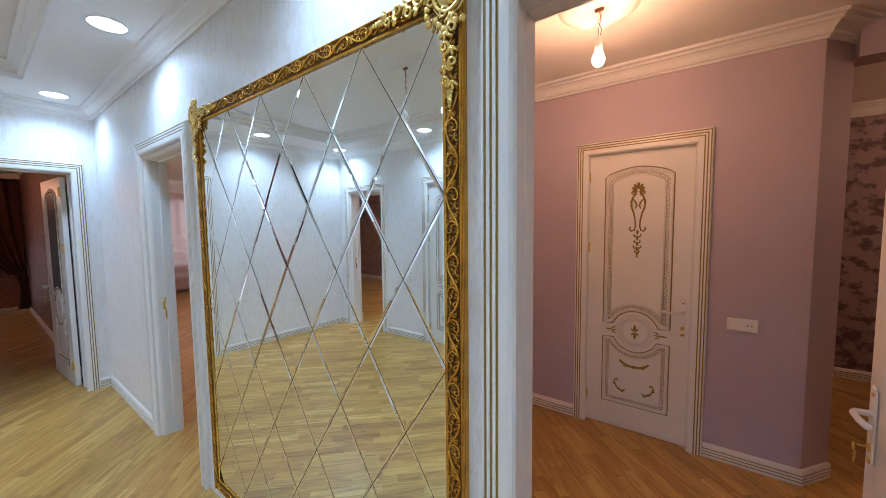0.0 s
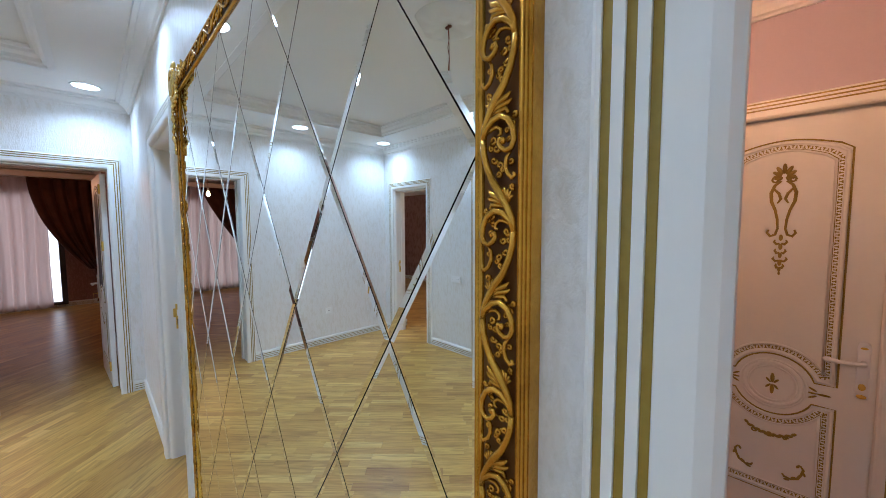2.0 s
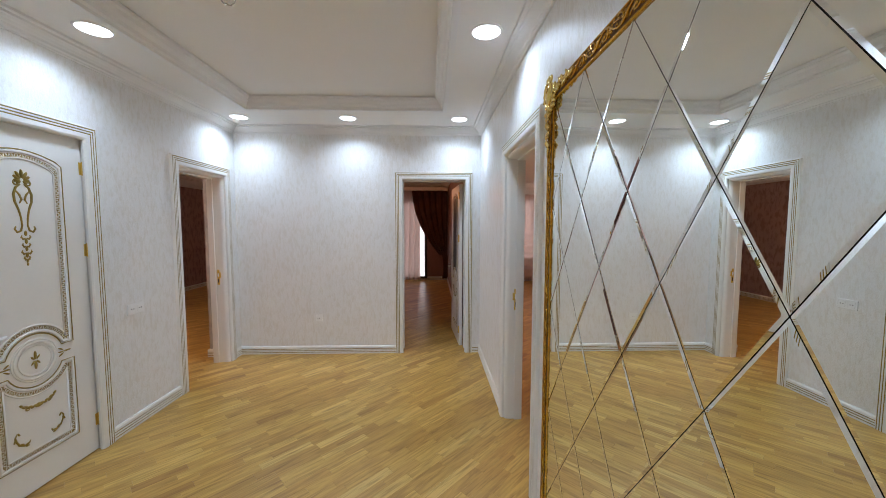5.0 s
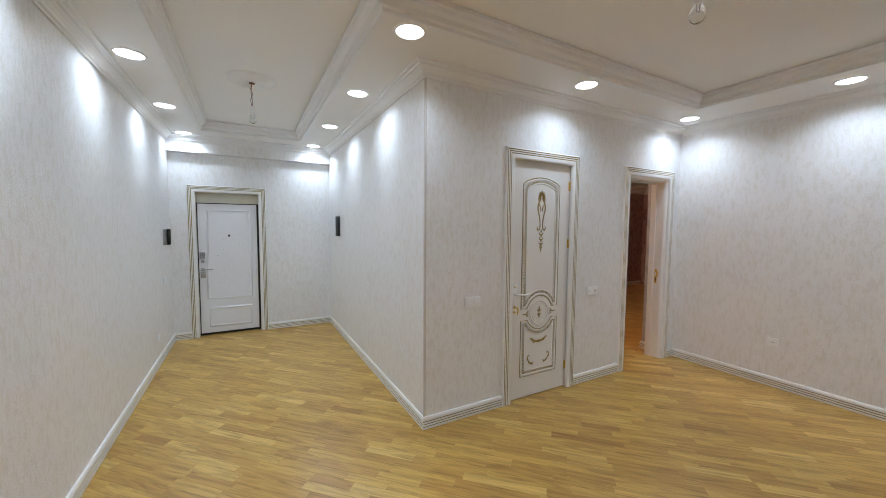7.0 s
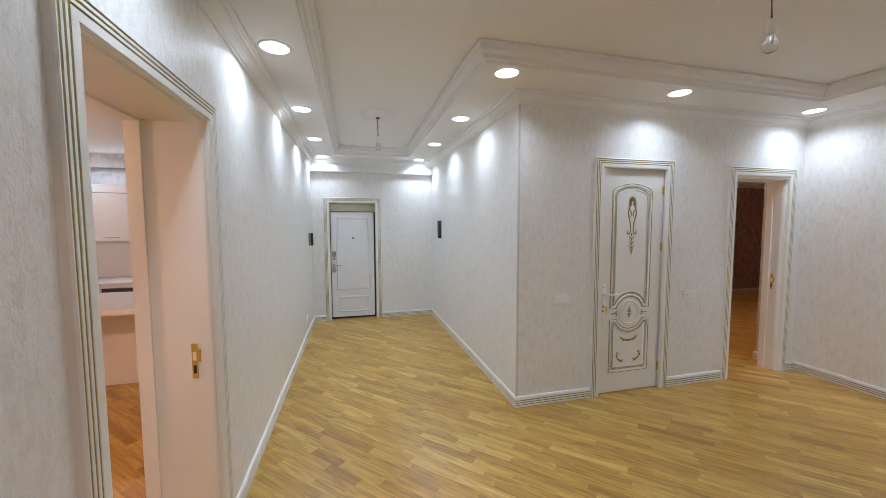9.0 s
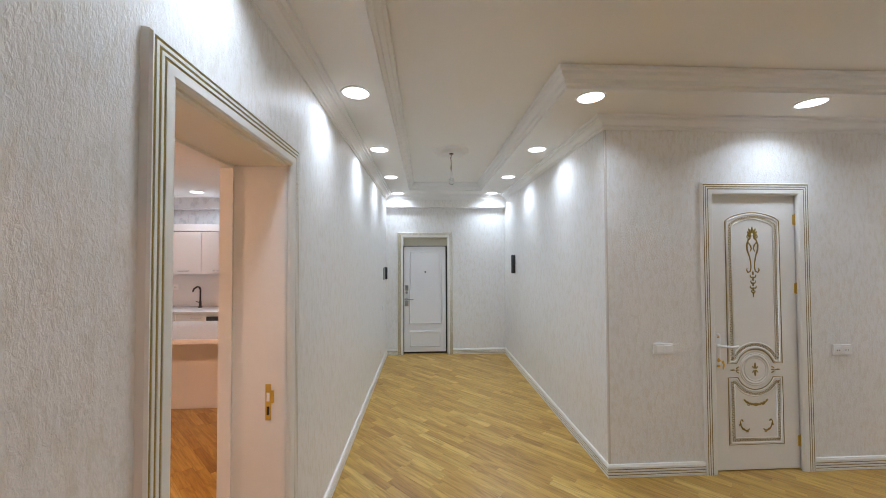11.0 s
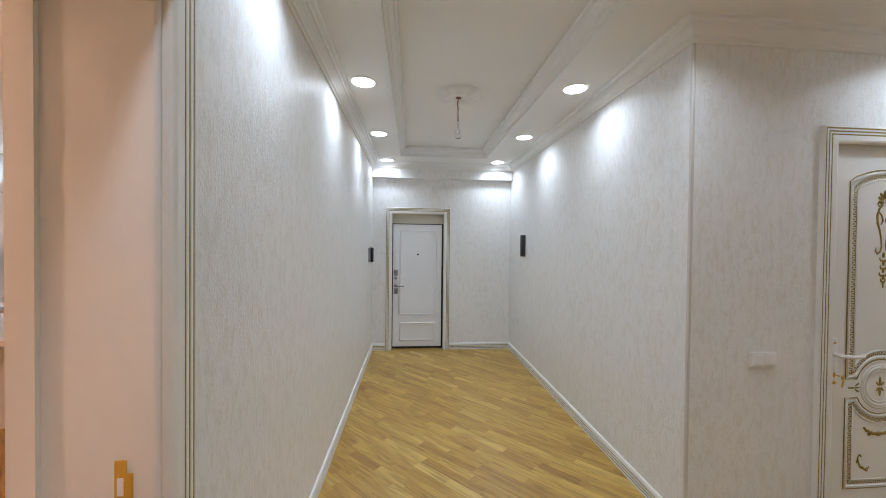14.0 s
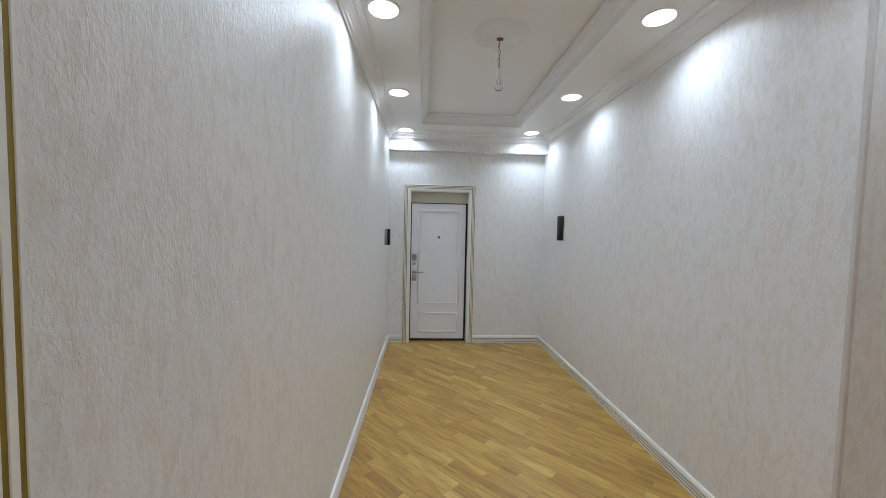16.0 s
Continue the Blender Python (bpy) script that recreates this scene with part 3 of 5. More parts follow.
structure(Geo().box(-1.35, YN + NTH, 2.70, 3.3, 5.80, 2.8).ob("ceiling_passage", M_CEIL), "white painted ceiling of the passage", "ceiling")
g = Geo()
sweep(g, [(l * 1.15, 2.70 + z * 1.15) for l, z in CORNICE], [(0.94, PY + 0.20), (0.79, PY), (-1.25, PY), (-1.25, YN + NTH), (3.2, YN + NTH)])
structure(g.ob("cornice", M_PLASTER), "white stepped plaster cornice", "cornice")
g = Geo()
sweep(g, [(l * 1.3, 2.70 + z * 1.3) for l, z in CORNICE], [(3.2, 5.70), (-0.3, 5.70)])
structure(g.ob("cornice", M_PLASTER), "white stepped plaster cornice", "cornice")
baseboard([(0.94, PY + 0.20), (0.79, PY), (PD[1], PY)])
baseboard([(PD[0], PY), (-1.25, PY)])
baseboard([(3.2, 5.70), (-0.3, 5.70)])


# ---------------------------------------------------------------- doors
def panel_path(lower, d, n=14):
    """Outline of the upper or lower moulded panel of a door, set in by d; both swing round a circle."""
    hw, cz, r = 0.221 - d, 0.775, 0.155 + d
    pts = []
    if not lower:
        z0, z1, za = 0.822 + d, 1.93 - d, 1.995 - d
        dx = math.sqrt(max(r * r - (z0 - cz) ** 2, 1e-6))
        pts += [(-hw, z0), (-hw, z1)]
        for i in range(1, n):
            u = -1 + 2 * i / n
            pts.append((hw * u * 0.96, z1 + (za - z1) * (0.25 + 0.75 * math.cos(u * math.pi / 2)) if abs(u) < 0.93 else z1 + (za - z1) * 0.2))
        pts += [(hw, z1), (hw, z0), (dx, z0)]
        a0, a1 = math.atan2(z0 - cz, dx), math.pi - math.atan2(z0 - cz, dx)
        pts += [(r * math.cos(a0 + (a1 - a0) * i / n), cz + r * math.sin(a0 + (a1 - a0) * i / n)) for i in range(1, n)]
        pts.append((-dx, z0))
    else:
        z0, z1 = 0.20 + d, 0.715 - d
        dx = math.sqrt(max(r * r - (z1 - cz) ** 2, 1e-6))
        pts += [(hw, z1), (hw, z0), (-hw, z0), (-hw, z1), (-dx, z1)]
        a0, a1 = math.pi + math.atan2(cz - z1, dx), 2 * math.pi - math.atan2(cz - z1, dx)
        pts += [(r * math.cos(a0 + (a1 - a0) * i / n), cz + r * math.sin(a0 + (a1 - a0) * i / n)) for i in range(1, n)]
        pts.append((dx, z1))
    return pts


def closed_tube(g, pts, r, y, n=6, flat=0.6):
    """A bead of radius r along a closed outline in the door's plane."""
    k = len(pts)
    rows = []
    for i in range(k):
        a, b = pts[i - 1], pts[(i + 1) % k]
        d = Vector((b[0] - a[0], b[1] - a[1]))
        d = d.normalized() if d.length > 1e-9 else Vector((1, 0))
        nx, nz = -d.y, d.x
        rows.append([(pts[i][0] + nx * r * math.cos(2 * math.pi * j / n), y - r * flat * math.sin(2 * math.pi * j / n), pts[i][1] + nz * r * math.cos(2 * math.pi * j / n)) for j in range(n)])
    g.rings(rows, True, True)


def key_band(g, pts, y, step=0.0135):
    """Small meander marks on both sides of a closed outline."""
    k, run, flip = len(pts), 0.0, 1
    for i in range(k):
        a, b = Vector(pts[i]), Vector(pts[(i + 1) % k])
        L = (b - a).length
        if L < 1e-6:
            continue
        d = (b - a) / L
        nrm = Vector((-d.y, d.x))
        while run < L:
            for off, wide, tall in ((0.0055 * flip, 0.0115, 0.0042), (0.0, 0.0042, 0.0125)):
                c = a + d * run + nrm * off
                q = [c + d * (sx * wide / 2) + nrm * (sy * tall / 2) for sx, sy in ((-1, -1), (1, -1), (1, 1), (-1, 1))]
                g.put([(p.x, y, p.y) for p in q] + [(p.x, y - 0.0022, p.y) for p in q], [(4, 5, 6, 7), (0, 1, 5, 4), (1, 2, 6, 5), (2, 3, 7, 6), (3, 0, 4, 7)])
            flip = -flip
            run += step
        run -= L


def spiral(cx, cz, r0, r1, a0, turns, y, n=18):
    out = []
    for i in range(n + 1):
        u = i / n
        a = radians(a0) + turns * 2 * math.pi * u
        r = r0 + (r1 - r0) * u
        out.append((cx + r * math.cos(a), y, cz + r * math.sin(a)))
    return out


def door_ornaments(g, y):
    """Gilded vase with palmette, drop, garland, corner sprigs and darts."""
    f = 0.35
    for s in (-1, 1):
        # vase: oval body, pinched neck, flared foot
        g.tube([(s * 0.010, y, 1.800), (s * 0.032, y, 1.780), (s * 0.045, y, 1.742), (s * 0.042, y, 1.700), (s * 0.026, y, 1.655), (s * 0.017, y, 1.610), (s * 0.014, y, 1.565), (s * 0.022, y, 1.535), (s * 0.040, y, 1.527), (s * 0.052, y, 1.545), (s * 0.046, y, 1.560)],
               [0.005, 0.0065, 0.0075, 0.007, 0.006, 0.0055, 0.005, 0.006, 0.0065, 0.0055, 0.004], 7, f)
        g.tube([(s * 0.036, y, 1.765), (s * 0.016, y, 1.738), (s * 0.008, y, 1.712), (s * 0.020, y, 1.690)], [0.004, 0.006, 0.006, 0.003], 6, f)
        # palmette
        for a, L in ((0, 0.062), (30, 0.056), (60, 0.048), (92, 0.040), (124, 0.032)):
            t = radians(a) * s
            g.blob((math.sin(t) * L * 0.62, y, 1.822 + math.cos(t) * L * 0.60), 0.0095, 0.004, L * 0.42, math.degrees(t), 7, 5)
        g.tube(spiral(s * 0.030, 1.806, 0.016, 0.004, 90, -s * 1.2, y, 10), 0.0045, 6, f)
        # drop with paired leaves
        for z, w in ((1.497, 0.024), (1.452, 0.020), (1.412, 0.026), (1.378, 0.014)):
            g.tube([(s * 0.003, y, z - 0.006), (s * w * 0.6, y, z - 0.010), (s * w, y, z + 0.002), (s * w * 0.8, y, z + 0.012)], [0.0045, 0.006, 0.005, 0.0025], 6, f)
        # garland
        for i in range(8):
            u = i / 7
            g.blob((s * (0.010 + 0.080 * u), y, 0.503 + 0.030 * u * u + 0.005 * (i % 2)), 0.0125, 0.004, 0.0075, s * (20 - 60 * u), 7, 4)
        g.tube(spiral(s * 0.060, 0.508, 0.012, 0.004, 0, s * 1.1, y, 8), 0.0040, 6, f)
        # corner sprigs, upright arm and lying arm with curled ends
        g.tube([(s * 0.120, y, 0.392), (s * 0.131, y, 0.372), (s * 0.124, y, 0.345), (s * 0.112, y, 0.320), (s * 0.088, y, 0.306), (s * 0.064, y, 0.310), (s * 0.056, y, 0.322)], [0.003, 0.0058, 0.0052, 0.0062, 0.0052, 0.0058, 0.003], 6, f)
        for px, pz, tw in ((0.112, 0.384, 30), (0.134, 0.352, -20), (0.098, 0.318, 60), (0.074, 0.298, 80)):
            g.blob((s * px, y, pz), 0.006, 0.0035, 0.0115, s * tw, 6, 4)
        # darts beside the circle
        g.blob((s * 0.180, y, 0.772), 0.026, 0.0035, 0.0055, 0, 6, 4)
        for a in (-30, 0, 30):
            g.blob((s * 0.144, y, 0.772 + 0.0006 * a), 0.018, 0.0035, 0.005, s * a, 6, 4)
    for z, q in ((1.520, 0.010), (1.475, 0.010), (1.432, 0.009), (1.395, 0.010), (1.362, 0.008), (1.342, 0.006)):
        g.blob((0, y, z), q * 0.85, 0.004, q * 1.6, 0, 7, 5)
    g.blob((0, y, 0.505), 0.014, 0.0045, 0.014, 0, 7, 5)
    # dart inside the circle
    g.blob((0, y, 0.804), 0.009, 0.0035, 0.026, 0, 7, 5)
    g.blob((0, y, 0.746), 0.009, 0.0035, 0.026, 0, 7, 5)
    for s in (-1, 1):
        g.blob((s * 0.015, y, 0.790), 0.0055, 0.003, 0.015, s * 40, 6, 4)
        g.blob((s * 0.015, y, 0.760), 0.0055, 0.003, 0.015, -s * 40, 6, 4)


def lever(parent, x, y, s, key=True):
    """White backplate with a lever that points along s, gilded trims and a key."""
    g = Geo()
    g.box(x - 0.021, y - 0.008, 0.80, x + 0.021, y, 1.045, 0.004)
    g.blob((x, y - 0.006, 1.048), 0.018, 0.005, 0.012)
    g.tube([(x, y - 0.004, 0.965), (x, y - 0.045, 0.965), (x + s * 0.02, y - 0.055, 0.966), (x + s * 0.07, y - 0.055, 0.962), (x + s * 0.118, y - 0.053, 0.966), (x + s * 0.125, y - 0.05, 0.972)], [0.011, 0.010, 0.010, 0.0095, 0.011, 0.006], 8, 1.0, (0, 0, 1))
    g.ob("handle", M_PLASTIC, parent, True)
    t = Geo()
    t.blob((x, y - 0.009, 0.852), 0.012, 0.003, 0.016)
    t.blob((x, y - 0.009, 0.808), 0.016, 0.003, 0.010)
    t.blob((x, y - 0.009, 1.030), 0.012, 0.003, 0.006)
    if key:
        t.tube([(x, y - 0.01, 0.853), (x, y - 0.035, 0.853)], 0.003, 6, 1.0, (0, 0, 1))
        t.blob((x + s * 0.004, y - 0.045, 0.848), 0.010, 0.002, 0.014)
        t.blob((x + s * 0.010, y - 0.043, 0.815), 0.008, 0.002, 0.026, s * 12)
    t.ob("key_plate", M_BRASS, parent, True)


def interior_door(name, w, h, m, hand, label, glass=False, key=True):
    """Lacquered door with moulded panels and gilding; local -y is its show side, hand the side of the lever (-1 or 1)."""
    root = new(name)
    root.matrix_world = m
    tagged(root, label, "door")
    Geo().box(-w / 2, 0, 0.008, w / 2, 0.04, h, 0.002).ob("leaf", M_DOORWHITE, root)
    g = Geo()
    for low in (False, True):
        closed_tube(g, panel_path(low, 0.013), 0.009, -0.001)
        closed_tube(g, panel_path(low, 0.050), 0.006, -0.001)
    for r, b in ((0.108, 0.010), (0.088, 0.005), (0.122, 0.006)):
        closed_tube(g, [(r * math.cos(2 * math.pi * i / 28), 0.775 + r * math.sin(2 * math.pi * i / 28)) for i in range(28)], b, -0.001)
    g.ob("moulding", M_DOORWHITE, root, True)
    g = Geo()
    for low in (False, True):
        closed_tube(g, panel_path(low, 0.0), 0.0036, -0.002, 4)
        closed_tube(g, panel_path(low, 0.045), 0.0022, -0.001, 4)
        key_band(g, panel_path(low, 0.033), 0.0005)
    tagged(g.ob("meander_band", M_GOLDLINE, root), "gilded meander band")
    if glass:
        pts = panel_path(False, 0.055)
        k = len(pts)
        g = Geo()
        g.put([(x, -0.003, z) for x, z in pts] + [(0, -0.004, 1.3)], [(i, (i + 1) % k, k) for i in range(k)])
        tagged(g.ob("pane", M_DARKGLASS, root), "dark patterned glass pane")
    else:
        g = Geo()
        door_ornaments(g, -0.001)
        tagged(g.ob("ornament", M_GOLDLINE, root, True), "gilded vase ornament")
    lever(root, hand * (w / 2 - 0.05), -0.001, -hand, key)
    for z in (0.22, 1.40, 1.94):
        q = Geo()
        q.tube([(-hand * (w / 2 + 0.004), -0.008, z - 0.045), (-hand * (w / 2 + 0.004), -0.008, z + 0.045)], 0.008, 8, 1.0, (0, 1, 0))
        q.box(-hand * (w / 2 - 0.001), -0.0025, z - 0.04, -hand * (w / 2 - 0.016), 0.001, z + 0.04)
        q.ob("hinge", M_BRASS, root)
    return root


LEAF_W, LEAF_H = SD[1] - SD[0] - 0.13 - 0.056 - 0.03, TOP - 0.065 - 0.028 - 0.02
interior_door("interior_door", LEAF_W + 0.044, LEAF_H + 0.044, pose(at_x(SD), YS - 0.018, 0, 0, 0, 180), -1, "closed white lacquered door with gilded panels and a key in its lock")
frame_d, _, _ = doorway("door_frame_7", (at_x(PD), PY), 0, PD[1] - PD[0], TOP, 0.15, "white door frame with gilded grooves in the lilac wall", 0.012, flat=0.006)
interior_door("interior_door", PD[1] - PD[0] - 0.172, LEAF_H + 0.022, pose(at_x(PD), PY + 0.018, 0, 0, 0, 0), 1, "closed white lacquered door with gilded panels in the lilac wall", False, False)
interior_door("interior_door", 0.78, LEAF_H, pose(-5.126, 1.003, 0, 0, 0, 4.0), -1, "open white door with a dark glass panel, swung into the dark room", True)
interior_door("interior_door", 0.82, LEAF_H, pose(0.775, 1.83, 0, 0, 0, -86.2), -1, "open white door with a dark glass panel, swung into the lilac passage", True)

# entrance
root = new("door_frame_8")
root.matrix_world = pose(at_x(ED), YEND, 0, 0, 0, 180)
structure(root, "white door frame with gilded grooves round the entrance door", "door frame")
EW, EH = ED[1] - ED[0] - 0.13, 2.085 - 0.065
casing(root, EW, EH)
g = Geo()
frame_sweep(g, [(0.03, 0.0), (-0.028, 0.0), (-0.03, -0.004), (-0.03, -0.10), (0.03, -0.10)], EW, EH)
g.ob("lining", M_CREAM, root)
Geo().box(-EW / 2 + 0.02, 0.085, 1.855, EW / 2 - 0.02, 0.12, EH, 0.003).ob("transom_panel", M_CREAM, root)
root = new("entrance_door")
root.matrix_world = pose(at_x(ED), YEND, 0, 0, 0, 180)
tagged(root, "closed white steel entrance door with moulded panels and a black edge", "door")
dw = EW - 0.06
Geo().box(-dw / 2, 0.075, 0.0, dw / 2, 0.12, 1.855, 0.002).ob("black_edge", M_BLACK, root)
Geo().box(-dw / 2 + 0.012, 0.055, 0.035, dw / 2 - 0.026, 0.09, 1.842, 0.003).ob("leaf", M_STEELDOOR, root)


def rect_bead(g, x0, z0, x1, z1, r, y):
    closed_tube(g, [(x0, z0), (x0, z1), (x1, z1), (x1, z0)], r, y, 6, 0.7)


g = Geo()
rect_bead(g, -0.265, 0.52, 0.265, 1.75, 0.017, 0.055)
rect_bead(g, -0.255, 0.13, 0.255, 0.38, 0.017, 0.055)
g.ob("moulding", M_STEELDOOR, root, True)
g = Geo()
for i in range(6):
    for j in range(5):
        g.blob((-0.13 + 0.065 * j, 0.055, 0.68 + 0.15 * i + (0.075 if j % 2 else 0)), 0.011, 0.006, 0.011, 0, 6, 4)
g.ob("stud", M_STEELDOOR, root, True)
g = Geo()
lx = dw / 2 - 0.055
for z, r in ((1.13, 0.030), (0.86, 0.030)):
    g.box(-lx - 0.030, 0.042, z - 0.045, -lx + 0.030, 0.056, z + 0.045, 0.006)
g.blob((-lx, 0.05, 1.05), 0.024, 0.014, 0.024)
g.blob((-lx, 0.05, 0.935), 0.026, 0.014, 0.026)
g.tube([(-lx, 0.05, 0.935), (-lx, 0.01, 0.935), (-lx + 0.03, 0.0, 0.935), (-lx + 0.12, 0.0, 0.935)], 0.009, 8, 1.0, (0, 0, 1))
g.ob("lock_and_handle", M_STEEL, root, True)
Geo().blob((0.0, 0.055, 1.40), 0.015, 0.006, 0.015).ob("peephole", M_BLACK, root, True)


# ---------------------------------------------------------------- the mirror
MX0, MX1, MZ0, MZ1, MY = -0.600 - 8 * 0.1618, -0.600 + 2 * 0.1618, 0.145, 2.152, YN - 0.016
FW = 0.084
mirror = new("wall_mirror")
tagged(mirror, "large mirror of diamond panes in a carved gilt frame", "mirror")
Geo().box(MX0 - 0.02, MY + 0.006, MZ0 - 0.02, MX1 + 0.02, YN - 0.001, MZ1 + 0.02).ob("backing", M_DARKGLASS, mirror)


def clip(poly, inside, cut):
    out = []
    for i in range(len(poly)):
        a, b = poly[i - 1], poly[i]
        if inside(a) != inside(b):
            out.append(cut(a, b))
        if inside(b):
            out.append(b)
    return out


def clip_rect(poly, x0, z0, x1, z1):
    def at(k, v):
        return lambda a, b: tuple(a[i] + (b[i] - a[i]) * (v - a[k]) / (b[k] - a[k]) for i in (0, 1))
    for k, v, s in ((0, x0, 1), (0, x1, -1), (1, z0, 1), (1, z1, -1)):
        poly = clip(poly, lambda p: s * (p[k] - v) >= -1e-9, at(k, v))
        if len(poly) < 3:
            return []
    return poly


def inset(poly, d):
    n, out = len(poly), []
    c = Vector((sum(p[0] for p in poly) / n, sum(p[1] for p in poly) / n))
    for i in range(n):
        p, a, b = Vector(poly[i]), Vector(poly[i - 1]), Vector(poly[(i + 1) % n])
        e, f = (p - a).normalized(), (b - p).normalized()
        n1, n2 = Vector((-e.y, e.x)), Vector((-f.y, f.x))
        if n1.dot(c - p) < 0:
            n1, n2 = -n1, -n2
        m = n1 + n2
        out.append(p + m * (2 * d / max(m.length_squared, 0.3)))
    return out


HX, HZ = 0.1618, 0.2415
ox, oz = -0.600, 2.152 - 4 * HZ
pane_no = 0
for i in range(-9, 4):
    for j in range(-6, 6):
        if (i + j) % 2 == 0:
            continue
        cx, cz = ox + i * HX, oz + j * HZ
        poly = clip_rect([(cx - HX, cz), (cx, cz + HZ), (cx + HX, cz), (cx, cz - HZ)], MX0, MZ0, MX1, MZ1)
        poly = [p for k, p in enumerate(poly) if math.dist(p, poly[k - 1]) > 0.004]
        if len(poly) < 3:
            continue
        area = abs(sum(poly[k - 1][0] * poly[k][1] - poly[k][0] * poly[k - 1][1] for k in range(len(poly)))) / 2
        if area < 0.002:
            continue
        n = len(poly)
        rim, top = inset(poly, 0.0012), inset(poly, 0.0090)
        verts = [(p.x, MY + 0.0055, p.y) for p in rim] + [(p.x, MY + 0.0016, p.y) for p in rim] + [(p.x, MY, p.y) for p in top]
        faces = [(a, (a + 1) % n, n + (a + 1) % n, n + a) for a in range(n)] + [(n + a, n + (a + 1) % n, 2 * n + (a + 1) % n, 2 * n + a) for a in range(n)] + [tuple(range(2 * n, 3 * n))]
        mesh_ob("pane", verts, faces, M_MIRROR, mirror)

# carved frame: a gilt bead inside, a brown hollow with scrolls, a gilt moulding outside
rect = [(MX0, MZ0), (MX0, MZ1), (MX1, MZ1), (MX1, MZ0)]


def frame_ring(profile, name, mat, smooth=True):
    """Sweeps (outward, forward) pairs round the mirror."""
    g = Geo()
    rows = []
    for (x, z), (sx, sz) in zip(rect, ((-1, -1), (-1, 1), (1, 1), (1, -1))):
        rows.append([(x + sx * o, MY - f, z + sz * o) for o, f in profile])
    g.rings(rows, True, True)
    return g.ob(name, mat, mirror, smooth)


frame_ring([(-0.003, -0.004), (-0.003, 0.003), (-0.001, 0.0058), (0.0018, 0.0066), (0.0034, 0.0048), (0.005, 0.0056), (0.0070, 0.0040), (0.0078, -0.004)], "inner_bead", M_GOLD)
frame_ring([(0.0070, -0.004), (0.0085, 0.0018), (0.030, 0.0014), (0.048, 0.0030), (0.056, 0.0050), (0.056, -0.004)], "hollow", M_WALNUT)
frame_ring([(0.0510, -0.004), (0.0510, 0.0055), (0.0516, 0.0078), (0.0523, 0.007), (0.0534, 0.0094), (0.0550, 0.0102), (0.0563, 0.0094), (0.0568, 0.0072), (0.0575, 0.0076), (0.0587, 0.0064), (0.0591, 0.0044), (0.0601, 0.0047), (0.0613, 0.003), (0.0617, 0.0012), (0.0626, 0.0014), (0.0632, -0.015), (0.0580, -0.015)], "outer_moulding", M_GOLD, False)


